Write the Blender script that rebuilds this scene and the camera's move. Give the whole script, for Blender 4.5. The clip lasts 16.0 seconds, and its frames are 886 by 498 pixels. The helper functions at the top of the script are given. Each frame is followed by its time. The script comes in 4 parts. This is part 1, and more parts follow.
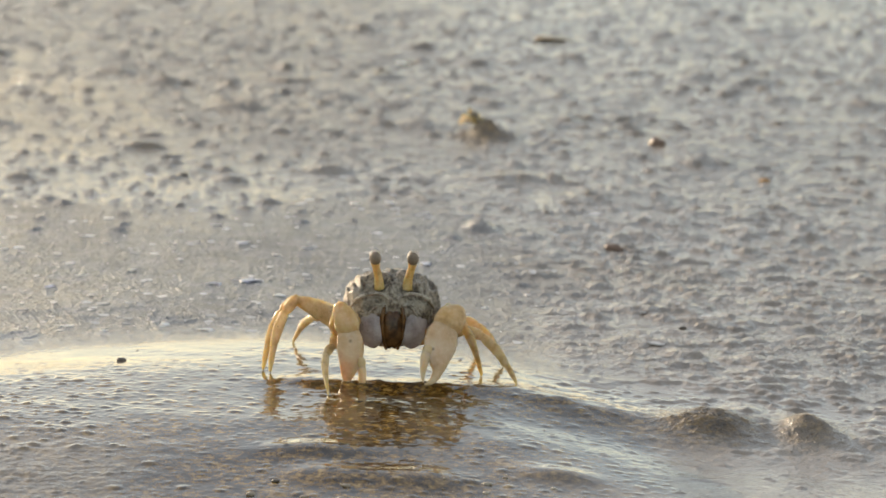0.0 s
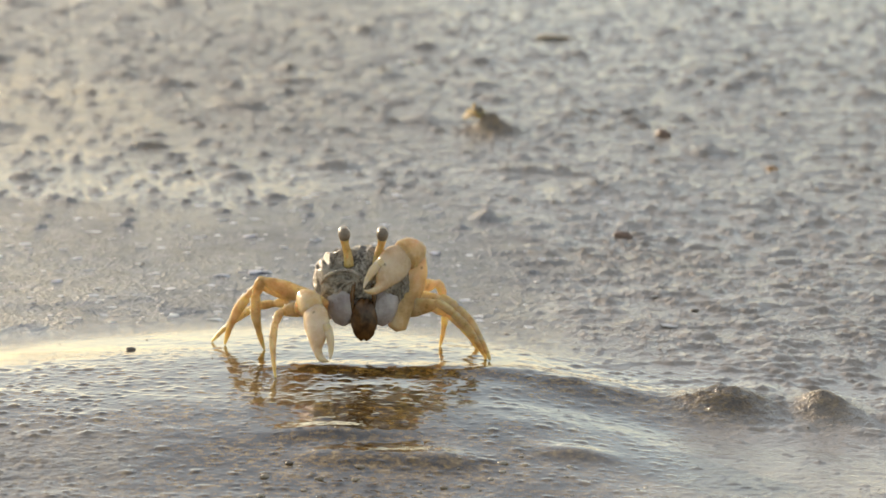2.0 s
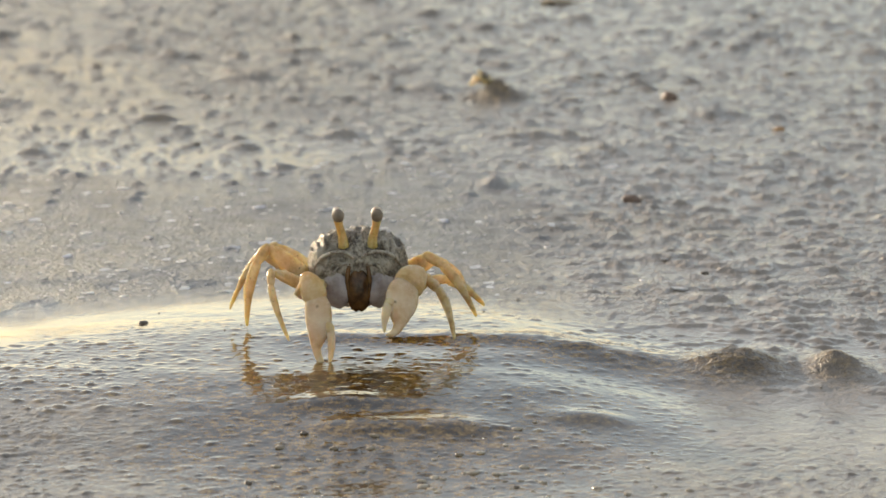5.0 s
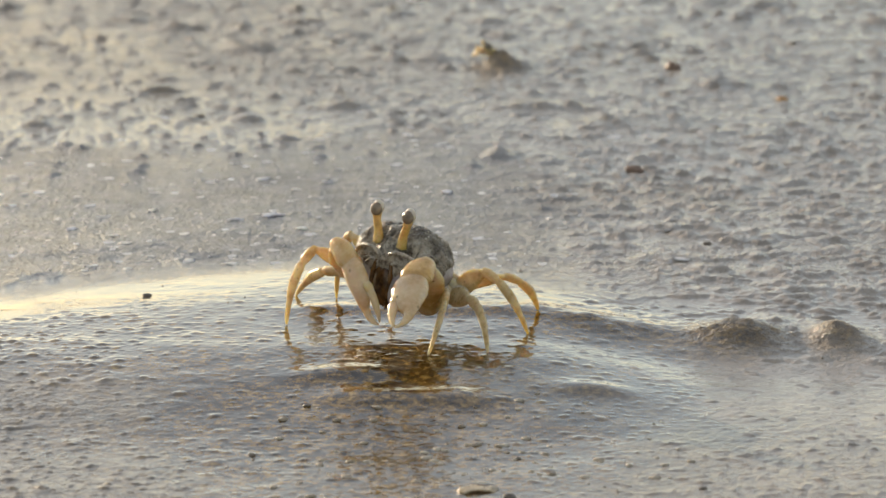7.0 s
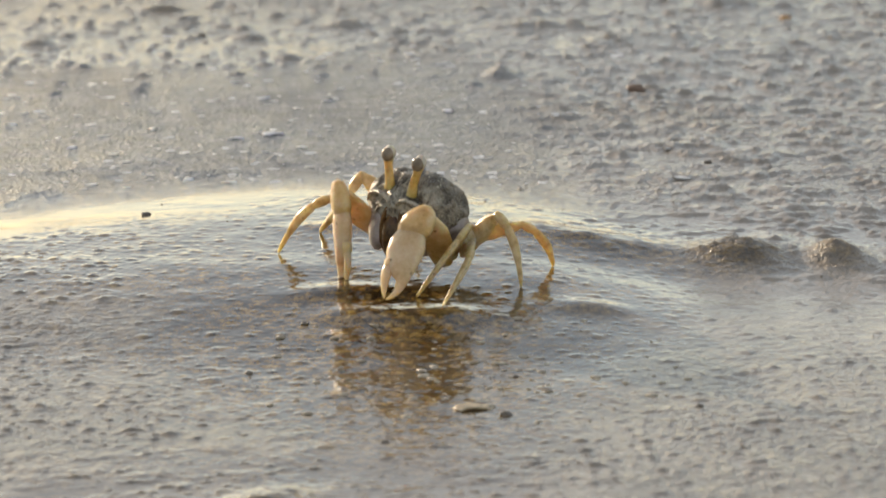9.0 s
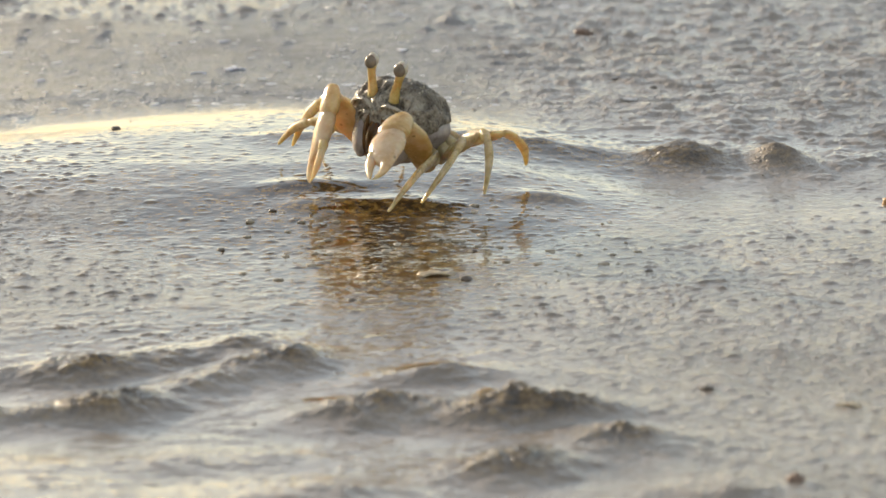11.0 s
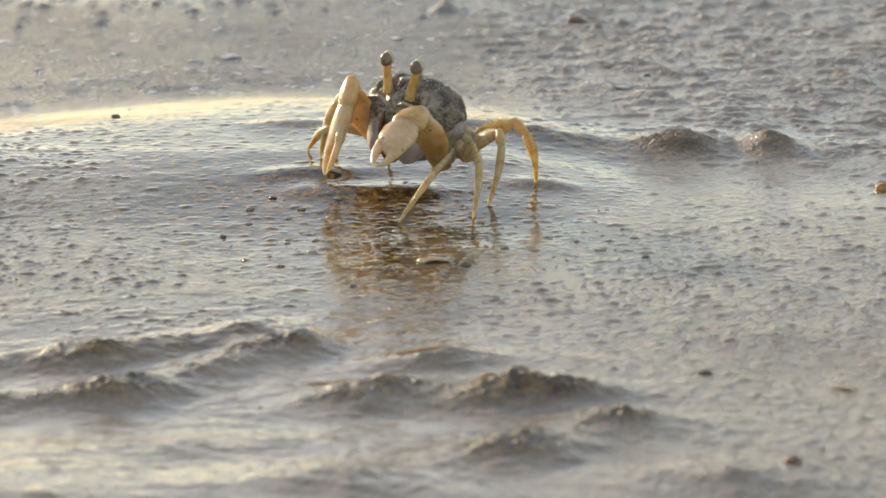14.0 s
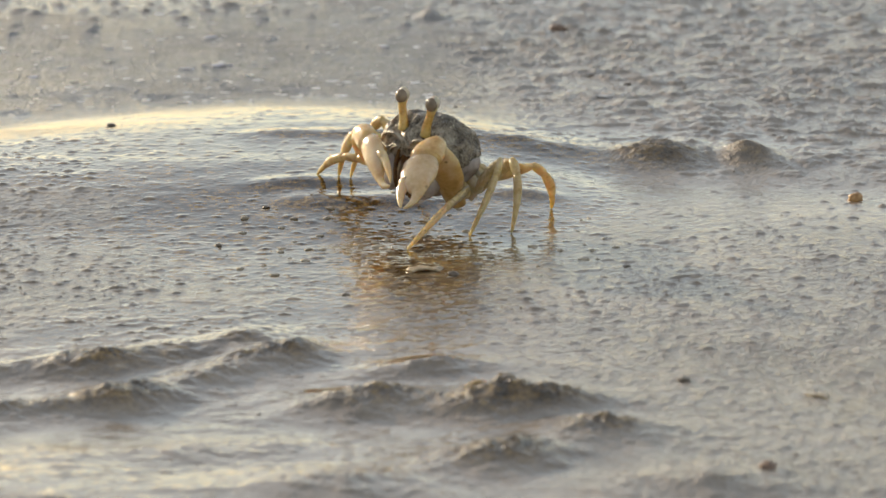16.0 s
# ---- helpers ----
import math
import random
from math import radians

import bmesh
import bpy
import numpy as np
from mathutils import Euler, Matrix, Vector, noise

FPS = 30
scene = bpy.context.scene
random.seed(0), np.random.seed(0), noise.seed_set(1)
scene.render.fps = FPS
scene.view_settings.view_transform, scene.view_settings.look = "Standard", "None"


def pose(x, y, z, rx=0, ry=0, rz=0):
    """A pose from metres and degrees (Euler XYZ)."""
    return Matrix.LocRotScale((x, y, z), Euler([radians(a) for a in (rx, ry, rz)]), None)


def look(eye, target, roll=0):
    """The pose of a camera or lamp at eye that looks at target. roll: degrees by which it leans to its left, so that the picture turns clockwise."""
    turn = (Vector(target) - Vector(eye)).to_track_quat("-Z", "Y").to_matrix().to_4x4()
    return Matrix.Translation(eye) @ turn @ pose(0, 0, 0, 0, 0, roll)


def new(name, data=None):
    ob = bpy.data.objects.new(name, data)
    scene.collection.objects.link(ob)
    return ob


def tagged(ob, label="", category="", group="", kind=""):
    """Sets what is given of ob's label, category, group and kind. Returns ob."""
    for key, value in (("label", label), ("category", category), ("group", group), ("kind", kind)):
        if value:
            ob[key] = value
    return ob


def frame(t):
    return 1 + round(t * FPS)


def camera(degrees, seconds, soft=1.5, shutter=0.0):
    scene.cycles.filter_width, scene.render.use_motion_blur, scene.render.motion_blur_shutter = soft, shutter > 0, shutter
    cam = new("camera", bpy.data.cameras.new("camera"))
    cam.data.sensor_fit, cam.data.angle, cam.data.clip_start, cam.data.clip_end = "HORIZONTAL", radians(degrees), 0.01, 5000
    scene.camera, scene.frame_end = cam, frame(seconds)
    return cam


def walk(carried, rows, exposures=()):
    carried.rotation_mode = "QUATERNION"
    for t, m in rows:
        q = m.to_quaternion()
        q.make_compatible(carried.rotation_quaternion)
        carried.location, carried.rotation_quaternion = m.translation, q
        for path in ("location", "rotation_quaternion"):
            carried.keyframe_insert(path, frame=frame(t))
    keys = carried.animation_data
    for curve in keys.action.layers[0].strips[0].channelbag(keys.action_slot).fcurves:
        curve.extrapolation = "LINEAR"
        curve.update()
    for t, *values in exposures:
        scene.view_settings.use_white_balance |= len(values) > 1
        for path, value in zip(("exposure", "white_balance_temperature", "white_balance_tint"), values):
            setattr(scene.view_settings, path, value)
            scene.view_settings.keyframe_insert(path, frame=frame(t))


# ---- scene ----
def aim(x, y, z, yaw, pitch, roll):
    """A camera pose from its place, its turn to the left, its pitch and its roll, in degrees."""
    return pose(x, y, z, 90 + pitch, 0, yaw) @ pose(0, 0, 0, 0, 0, roll)


cam = camera(18.0, 16.0, soft=1.6, shutter=0.2)
cam.data.dof.use_dof = True
cam.data.dof.focus_distance = 0.675
cam.data.dof.aperture_fstop = 41.0
PATH = [
    (0, aim(0.0000, -0.8250, 0.1640, -0.000, -10.173, 1.948)),
    (0.5, aim(-0.0001, -0.8239, 0.1613, 0.030, -10.042, 1.805)),
    (1, aim(-0.0008, -0.8229, 0.1579, 0.024, -9.898, 1.543)),
    (1.5, aim(-0.0014, -0.8212, 0.1549, 0.027, -9.793, 1.251)),
    (2, aim(-0.0019, -0.8214, 0.1549, 0.047, -9.865, 0.954)),
    (2.5, aim(-0.0021, -0.8213, 0.1553, 0.067, -9.960, 0.623)),
    (3, aim(-0.0025, -0.8225, 0.1559, 0.090, -10.065, 0.315)),
    (3.5, aim(-0.0025, -0.8224, 0.1554, 0.132, -10.135, 0.100)),
    (4, aim(-0.0024, -0.8221, 0.1553, 0.194, -10.262, -0.095)),
    (6.5, aim(-0.0026, -0.8231, 0.1561, 0.250, -11.032, -0.332)),
    (7, aim(-0.0015, -0.8241, 0.1566, 0.338, -11.199, -0.455)),
    (7.5, aim(-0.0007, -0.8238, 0.1572, 0.413, -11.369, -0.525)),
    (8, aim(0.0004, -0.8215, 0.1568, 0.536, -11.489, -0.591)),
    (8.5, aim(0.0011, -0.8185, 0.1562, 0.660, -11.574, -0.600)),
    (9, aim(0.0009, -0.8235, 0.1558, 0.530, -12.816, -0.510)),
    (9.3, aim(0.0004, -0.8331, 0.1492, 0.333, -14.169, -0.584)),
    (9.5, aim(-0.0008, -0.8355, 0.1446, 0.141, -14.967, -0.375)),
    (9.7, aim(-0.0018, -0.8399, 0.1419, -0.053, -14.149, -0.372)),
    (11.8, aim(-0.0047, -0.8674, 0.1258, -0.820, -11.891, -0.498)),
    (12, aim(-0.0051, -0.8680, 0.1266, -0.840, -11.963, -0.509)),
    (12.5, aim(-0.0052, -0.8689, 0.1286, -0.849, -12.136, -0.534)),
    (13, aim(-0.0053, -0.8696, 0.1302, -0.860, -12.267, -0.563)),
    (13.5, aim(-0.0059, -0.8697, 0.1303, -0.913, -12.278, -0.546)),
    (14, aim(-0.0066, -0.8695, 0.1304, -0.984, -12.288, -0.517)),
    (14.5, aim(-0.0070, -0.8693, 0.1304, -1.015, -12.290, -0.491)),
    (15, aim(-0.0077, -0.8771, 0.1336, -1.169, -12.450, -0.463)),
    (15.5, aim(-0.0084, -0.8864, 0.1370, -1.347, -12.509, -0.405)),
    (16, aim(-0.0092, -0.8907, 0.1392, -1.435, -12.473, -0.379)),
]
walk(cam, PATH, [(0, 0.04, 7200, 10.5), (2, 0.05, 7200, 10.5), (4, 0.00, 7200, 10.5), (8.5, -0.01, 7200, 10.5), (9, -0.01, 7200, 10.5), (9.5, 0.16, 7200, 10.5), (12, 0.02, 7200, 10.5), (14, -0.02, 7200, 10.5), (16, -0.08, 7200, 10.5)])

# ---- light: a low, slightly warm sun from behind and to the left ----
SUN_ELEVATION, SUN_AZIMUTH = 14.0, -38.0
world = bpy.data.worlds.new("evening_sky")
scene.world = world
world.use_nodes = True
sky = world.node_tree.nodes.new("ShaderNodeTexSky")
sky.sky_type, sky.sun_disc = "NISHITA", False
sky.sun_elevation, sky.sun_rotation = radians(SUN_ELEVATION), radians(SUN_AZIMUTH)
sky.air_density, sky.dust_density, sky.ozone_density = 1.0, 0.6, 1.0
background = world.node_tree.nodes["Background"]
background.inputs["Strength"].default_value = 0.12
world.node_tree.links.new(sky.outputs["Color"], background.inputs["Color"])
# an even veil of thin high cloud over the clear sky
veil_light = world.node_tree.nodes.new("ShaderNodeBackground")
veil_light.inputs["Color"].default_value, veil_light.inputs["Strength"].default_value = (0.93, 0.965, 1.0, 1), 0.37
both = world.node_tree.nodes.new("ShaderNodeAddShader")
world.node_tree.links.new(background.outputs[0], both.inputs[0])
world.node_tree.links.new(veil_light.outputs[0], both.inputs[1])
world.node_tree.links.new(both.outputs[0], world.node_tree.nodes["World Output"].inputs["Surface"])
sun = new("sun", bpy.data.lights.new("sun", "SUN"))
sun.data.energy, sun.data.angle, sun.data.color = 5.0, radians(1.0), (1.0, 0.86, 0.68)
a, e = radians(SUN_AZIMUTH), radians(SUN_ELEVATION)
sun.matrix_world = look((math.sin(a) * math.cos(e), math.cos(a) * math.cos(e), math.sin(e)), (0, 0, 0))


# ---- materials ----
class Nodes:
    """A node material and short ways to add nodes to it."""

    def __init__(self, name):
        self.mat = bpy.data.materials.new(name)
        self.mat.use_nodes = True
        self.tree = self.mat.node_tree
        self.bsdf = self.tree.nodes["Principled BSDF"]
        self.coords = self.tree.nodes.new("ShaderNodeTexCoord")

    def add(self, kind, **values):
        node = self.tree.nodes.new(kind)
        for key, value in values.items():
            node.inputs[key.replace("_", " ")].default_value = value
        return node

    def link(self, a, b):
        self.tree.links.new(a, b)

    def noise(self, scale, detail=4.0, rough=0.55, space="Object"):
        node = self.add("ShaderNodeTexNoise", Scale=scale, Detail=detail, Roughness=rough)
        self.link(self.coords.outputs[space], node.inputs["Vector"])
        return node.outputs["Fac"]

    def voronoi(self, scale, space="Object", out="Distance"):
        node = self.add("ShaderNodeTexVoronoi", Scale=scale)
        self.link(self.coords.outputs[space], node.inputs["Vector"])
        return node.outputs[out]

    def ramp(self, value, stops):
        node = self.tree.nodes.new("ShaderNodeValToRGB")
        while len(node.color_ramp.elements) < len(stops):
            node.color_ramp.elements.new(0.5)
        for element, (at, colour) in zip(node.color_ramp.elements, stops):
            element.position = at
            element.color = (*colour, 1) if len(colour) == 3 else colour
        self.link(value, node.inputs["Fac"])
        return node.outputs["Color"]

    def spread(self, value, low, high, to_low=0.0, to_high=1.0):
        node = self.tree.nodes.new("ShaderNodeMapRange")
        for key, v in (("From Min", low), ("From Max", high), ("To Min", to_low), ("To Max", to_high)):
            node.inputs[key].default_value = v
        self.link(value, node.inputs["Value"])
        return node.outputs["Result"]

    def math(self, how, a, b):
        node = self.tree.nodes.new("ShaderNodeMath")
        node.operation = how
        for slot, v in zip(node.inputs, (a, b)):
            if isinstance(v, (int, float)):
                slot.default_value = v
            else:
                self.link(v, slot)
        return node.outputs["Value"]

    def mix(self, factor, a, b):
        node = self.tree.nodes.new("ShaderNodeMix")
        node.data_type = "RGBA"
        for slot, v in ((node.inputs[0], factor), (node.inputs[6], a), (node.inputs[7], b)):
            if isinstance(v, (int, float)):
                slot.default_value = v
            elif isinstance(v, tuple):
                slot.default_value = (*v, 1)
            else:
                self.link(v, slot)
        return node.outputs[2]

    def bump(self, height, distance, strength=1.0, before=None):
        node = self.add("ShaderNodeBump", Strength=strength, Distance=distance)
        self.link(height, node.inputs["Height"])
        if before:
            self.link(before, node.inputs["Normal"])
        return node.outputs["Normal"]

    def set(self, **values):
        for key, value in values.items():
            slot = self.bsdf.inputs[key.replace("_", " ")]
            if hasattr(value, "links"):
                self.link(value, slot)
            else:
                slot.default_value = (*value, 1) if isinstance(value, tuple) and len(value) == 3 and slot.type == "RGBA" else value
        return self


def sand_material():
    n = Nodes("wet_sand")
    wet = n.tree.nodes.new("ShaderNodeAttribute")
    wet.attribute_name = "wet"
    wet = wet.outputs["Fac"]
    water = n.tree.nodes.new("ShaderNodeAttribute")
    water.attribute_name = "film"
    water = water.outputs["Fac"]
    grain = n.noise(2600, 3.0, 0.7)
    patch = n.noise(38, 5.0, 0.6)
    fleck = n.voronoi(1500)
    damp = n.ramp(n.math("ADD", n.math("MULTIPLY", grain, 0.55), n.math("MULTIPLY", patch, 0.45)),
                  [(0.30, (0.14, 0.114, 0.089)), (0.50, (0.285, 0.24, 0.195)), (0.70, (0.46, 0.40, 0.34))])
    soaked = n.ramp(n.math("ADD", n.math("MULTIPLY", n.noise(400, 5.0, 0.75), 0.8), n.math("MULTIPLY", patch, 0.2)),
                    [(0.41, (0.014, 0.007, 0.0015)), (0.49, (0.075, 0.039, 0.008)), (0.56, (0.21, 0.120, 0.028)), (0.65, (0.42, 0.28, 0.09))])
    colour = n.mix(wet, damp, soaked)
    # bluish grey of the hollow: the sky's reflection, put into the colour
    sky_tint = n.tree.nodes.new("ShaderNodeAttribute")
    sky_tint.attribute_name = "sky_tint"
    colour = n.mix(sky_tint.outputs["Fac"], colour, n.ramp(n.math("ADD", n.math("MULTIPLY", n.noise(900, 4.0, 0.7), 0.6), n.math("MULTIPLY", n.noise(90, 4.0, 0.6), 0.4)),
                                                       [(0.36, (0.070, 0.078, 0.092)), (0.50, (0.175, 0.190, 0.215)), (0.66, (0.36, 0.38, 0.415))]))
    pale = n.spread(fleck, 0.10, 0.16, 1.0, 0.0)
    colour = n.mix(n.math("MULTIPLY", n.math("MULTIPLY", pale, 0.5), n.spread(n.noise(420, 2.0), 0.56, 0.68)), colour, (0.70, 0.66, 0.60))
    speck = n.spread(n.voronoi(760), 0.10, 0.17, 1.0, 0.0)
    colour = n.mix(n.math("MULTIPLY", speck, n.spread(n.noise(300, 2.0), 0.50, 0.60, 0.0, 0.85)), colour, (0.035, 0.028, 0.022))
    rough = n.math("ADD", n.spread(water, 0.0, 1.0, 0.55, 0.18), n.math("MULTIPLY", n.noise(120, 4.0), 0.08))
    film = n.spread(water, 0.0, 0.50, 0.15, 1.0)
    fine = n.math("MULTIPLY", n.noise(1700, 4.0, 0.65), n.spread(water, 0.3, 1.0, 1.0, 0.05))
    pimple = n.math("ADD", n.math("MAXIMUM", n.math("SUBTRACT", n.noise(640, 3.0, 0.6), 0.46), 0.0), n.math("MULTIPLY", n.math("MAXIMUM", n.math("SUBTRACT", n.noise(270, 3.0, 0.6), 0.50), 0.0), 1.6))
    mid = n.math("MULTIPLY", pimple, n.spread(water, 0.3, 0.92, 2.0, 0.0))
    normal = n.bump(fine, 0.00024, 0.9, n.bump(mid, 0.0011, 0.9))
    lap = n.math("ADD", n.math("MULTIPLY", n.noise(230, 0.5, 0.4), 0.6), n.noise(90, 0.5, 0.4))
    skin = n.bump(fine, 0.00013, 0.9, n.bump(mid, 0.0009, 0.9, n.bump(lap, 0.00010, 1.0)))
    n.set(Base_Color=colour, Roughness=rough, IOR=1.36, Specular_IOR_Level=n.spread(water, 0.2, 0.8, 0.4, 0.04), Normal=normal, Coat_Weight=film, Coat_IOR=1.5,
          Coat_Roughness=n.spread(water, 0.3, 1.0, 0.13, 0.010), Coat_Normal=skin)
    return n.mat


def crumb_material(name, low, high, rough=0.45):
    n = Nodes(name)
    pick = n.tree.nodes.new("ShaderNodeNewGeometry").outputs["Random Per Island"]
    tone = n.math("ADD", n.math("MULTIPLY", pick, 0.6), n.math("MULTIPLY", n.noise(2200, 3.0), 0.4))
    n.set(Base_Color=n.ramp(tone, [(0.15, low), (0.85, high)]), Roughness=rough, IOR=1.38,
          Normal=n.bump(n.noise(2600, 3.0), 0.0003, 0.7))
    return n.mat


def flesh_material(name, deep, mid, light, scatter=0.55, rough=0.34, scale=260.0, radius=(0.0055, 0.0036, 0.0018), through_light=0.0):
    """Thin, wet, slightly see-through crab shell."""
    n = Nodes(name)
    big, small = n.noise(scale, 4.0, 0.6), n.noise(scale * 6, 3.0, 0.6)
    tone = n.math("ADD", n.math("MULTIPLY", big, 0.85), n.math("MULTIPLY", small, 0.15))
    colour = n.ramp(tone, [(0.30, deep), (0.46, mid), (0.74, light)])
    spot = n.math("MULTIPLY", n.spread(n.voronoi(scale * 2.2), 0.10, 0.2, 1.0, 0.0), n.spread(n.noise(scale * 0.8), 0.50, 0.60, 0.0, 0.75))
    colour = n.mix(spot, colour, tuple(0.45 * c for c in deep))
    n.set(Base_Color=colour, Roughness=n.spread(small, 0.3, 0.7, rough - 0.08, rough + 0.12), IOR=1.45,
          Subsurface_Weight=scatter, Subsurface_Radius=radius, Subsurface_Scale=1.0, Coat_Weight=0.5, Coat_Roughness=0.16,
          Normal=n.bump(small, 0.00025, 0.6, n.bump(big, 0.0005, 0.35)))
    if through_light:
        # light that comes in at the far side glows through the thin shell
        glow = n.tree.nodes.new("ShaderNodeBsdfTranslucent")
        n.link(n.mix(0.5, colour, tuple(min(1.0, 1.25 * c) for c in light)), glow.inputs["Color"])
        blend = n.add("ShaderNodeMixShader", Fac=through_light)
        n.link(n.bsdf.outputs[0], blend.inputs[1])
        n.link(glow.outputs[0], blend.inputs[2])
        n.link(blend.outputs[0], n.tree.nodes["Material Output"].inputs["Surface"])
    return n.mat


def carapace_material():
    n = Nodes("mottled_carapace")
    fine = n.noise(1900, 3.0, 0.6)
    stretch = n.add("ShaderNodeMapping", Scale=(1.0, 0.6, 0.5))
    n.link(n.coords.outputs["Object"], stretch.inputs["Vector"])
    folds = n.add("ShaderNodeTexNoise", Scale=230.0, Detail=3.0, Roughness=0.6, Distortion=1.4)
    n.link(stretch.outputs["Vector"], folds.inputs["Vector"])
    # creases darkened in the colour, as shade between the folds
    crease = n.math("ABSOLUTE", n.math("SUBTRACT", folds.outputs["Fac"], 0.5), 0.0)
    tone = n.math("ADD", n.math("MULTIPLY", n.spread(crease, 0.0, 0.10), 0.08), n.math("MULTIPLY", n.noise(300, 6.0, 0.75), 0.90))
    colour = n.ramp(tone, [(0.36, (0.055, 0.043, 0.030)), (0.48, (0.155, 0.126, 0.092)), (0.59, (0.285, 0.24, 0.18)), (0.72, (0.52, 0.46, 0.36))])
    pale = n.math("MULTIPLY", n.spread(n.voronoi(800), 0.12, 0.24, 1.0, 0.0), n.spread(n.noise(190, 2.0), 0.54, 0.64))
    colour = n.mix(pale, colour, (0.62, 0.57, 0.44))
    place = n.tree.nodes.new("ShaderNodeSeparateXYZ")
    n.link(n.coords.outputs["Object"], place.inputs[0])
    front = n.math("MULTIPLY", n.spread(place.outputs["Y"], -0.009, -0.002, 0.55, 0.0), n.spread(tone, 0.42, 0.56))
    colour = n.mix(front, colour, (0.66, 0.60, 0.49))
    n.set(Base_Color=colour, Roughness=n.spread(fine, 0.3, 0.7, 0.18, 0.42), IOR=1.5,
          Subsurface_Weight=0.12, Subsurface_Radius=(0.002, 0.0012, 0.0006), Subsurface_Scale=1.0,
          Normal=n.bump(fine, 0.0003, 0.7, n.bump(tone, 0.0012, 0.9)))
    return n.mat


def plain_material(name, low, high, rough, scale=600.0, scatter=0.0):
    n = Nodes(name)
    grain = n.noise(scale, 4.0, 0.6)
    n.set(Base_Color=n.ramp(grain, [(0.3, low), (0.7, high)]), Roughness=rough, IOR=1.42, Subsurface_Weight=scatter,
          Subsurface_Radius=(0.003, 0.0016, 0.0008), Subsurface_Scale=1.0, Normal=n.bump(grain, 0.0003, 0.5))
    return n.mat


SAND = sand_material()
CRUMB = crumb_material("sand_crumb", (0.17, 0.135, 0.10), (0.40, 0.34, 0.28), 0.22)
CHIP = crumb_material("shell_chip", (0.45, 0.44, 0.45), (0.85, 0.83, 0.83), 0.3)
PALE = crumb_material("pale_wet_pebble", (0.24, 0.19, 0.13), (0.56, 0.49, 0.39), 0.12)
CARAPACE = carapace_material()
LEG = flesh_material("amber_leg_shell", (0.27, 0.165, 0.06), (0.60, 0.445, 0.22), (0.88, 0.76, 0.52), 0.8, 0.2, 300.0, (0.0032, 0.0025, 0.0012), 0.2)
CLAW = flesh_material("cream_claw_shell", (0.42, 0.205, 0.055), (0.70, 0.465, 0.20), (0.88, 0.73, 0.47), 0.8, 0.2, 160.0, (0.0038, 0.0029, 0.0014), 0.22)
FINGER = flesh_material("pale_finger_shell", (0.45, 0.25, 0.11), (0.68, 0.48, 0.275), (0.86, 0.72, 0.52), 0.8, 0.2, 140.0, (0.0038, 0.0029, 0.0016), 0.18)
CHEEK = flesh_material("lavender_grey_shell", (0.20, 0.165, 0.15), (0.35, 0.305, 0.29), (0.53, 0.48, 0.46), 0.3, 0.5)
JAW = plain_material("orange_brown_jaw", (0.055, 0.026, 0.008), (0.20, 0.10, 0.03), 0.2, 420, 0.2)
HAIR = plain_material("pale_wet_hair", (0.22, 0.16, 0.09), (0.62, 0.54, 0.42), 0.4, 900, 0.3)
MOUTH = plain_material("brown_wet_mouth", (0.035, 0.016, 0.006), (0.17, 0.085, 0.028), 0.22, 420, 0.15)
STALK = flesh_material("yellow_stalk_shell", (0.40, 0.25, 0.06), (0.62, 0.44, 0.14), (0.78, 0.62, 0.30), 0.6, 0.28, 330.0, (0.003, 0.002, 0.001), 0.2)
EYE = plain_material("dark_eye", (0.14, 0.10, 0.066), (0.32, 0.25, 0.18), 0.2, 500)
RIM = plain_material("pale_eye_cap", (0.45, 0.40, 0.30), (0.72, 0.66, 0.54), 0.3, 700, 0.2)
PEBBLE = plain_material("dark_pebble", (0.06, 0.048, 0.036), (0.19, 0.155, 0.12), 0.45, 900)
OCHRE = plain_material("ochre_pebble", (0.30, 0.15, 0.055), (0.55, 0.33, 0.15), 0.4, 900)
RUST = plain_material("rust_pebble", (0.12, 0.075, 0.052), (0.26, 0.175, 0.13), 0.45, 900)
SHELL = plain_material("yellow_white_shell", (0.15, 0.10, 0.05), (0.62, 0.50, 0.34), 0.35, 900, 0.1)
GOLDEN = plain_material("golden_strip", (0.20, 0.12, 0.045), (0.52, 0.36, 0.16), 0.35, 900, 0.2)
LILAC = plain_material("lilac_shell", (0.36, 0.36, 0.42), (0.66, 0.66, 0.72), 0.3, 500, 0.1)
WHITE = plain_material("white_shell", (0.60, 0.57, 0.52), (0.85, 0.83, 0.78), 0.35, 500, 0.2)


# ---- the beach ----
def lattice(x, y, seed):
    """Smooth value noise, about -1 to 1, one cell a unit."""
    xi, yi = np.floor(x).astype(np.int64), np.floor(y).astype(np.int64)
    fx, fy = x - xi, y - yi
    fx, fy = fx * fx * (3 - 2 * fx), fy * fy * (3 - 2 * fy)

    def corner(i, j):
        h = (i * 374761393 + j * 668265263 + seed * 974634777) & 0x7FFFFFFF
        h = ((h ^ (h >> 13)) * 1274126177) & 0x7FFFFFFF
        return ((h ^ (h >> 16)) & 0xFFFF) / 32767.5 - 1

    low = corner(xi, yi) * (1 - fx) + corner(xi + 1, yi) * fx
    high = corner(xi, yi + 1) * (1 - fx) + corner(xi + 1, yi + 1) * fx
    return low * (1 - fy) + high * fy


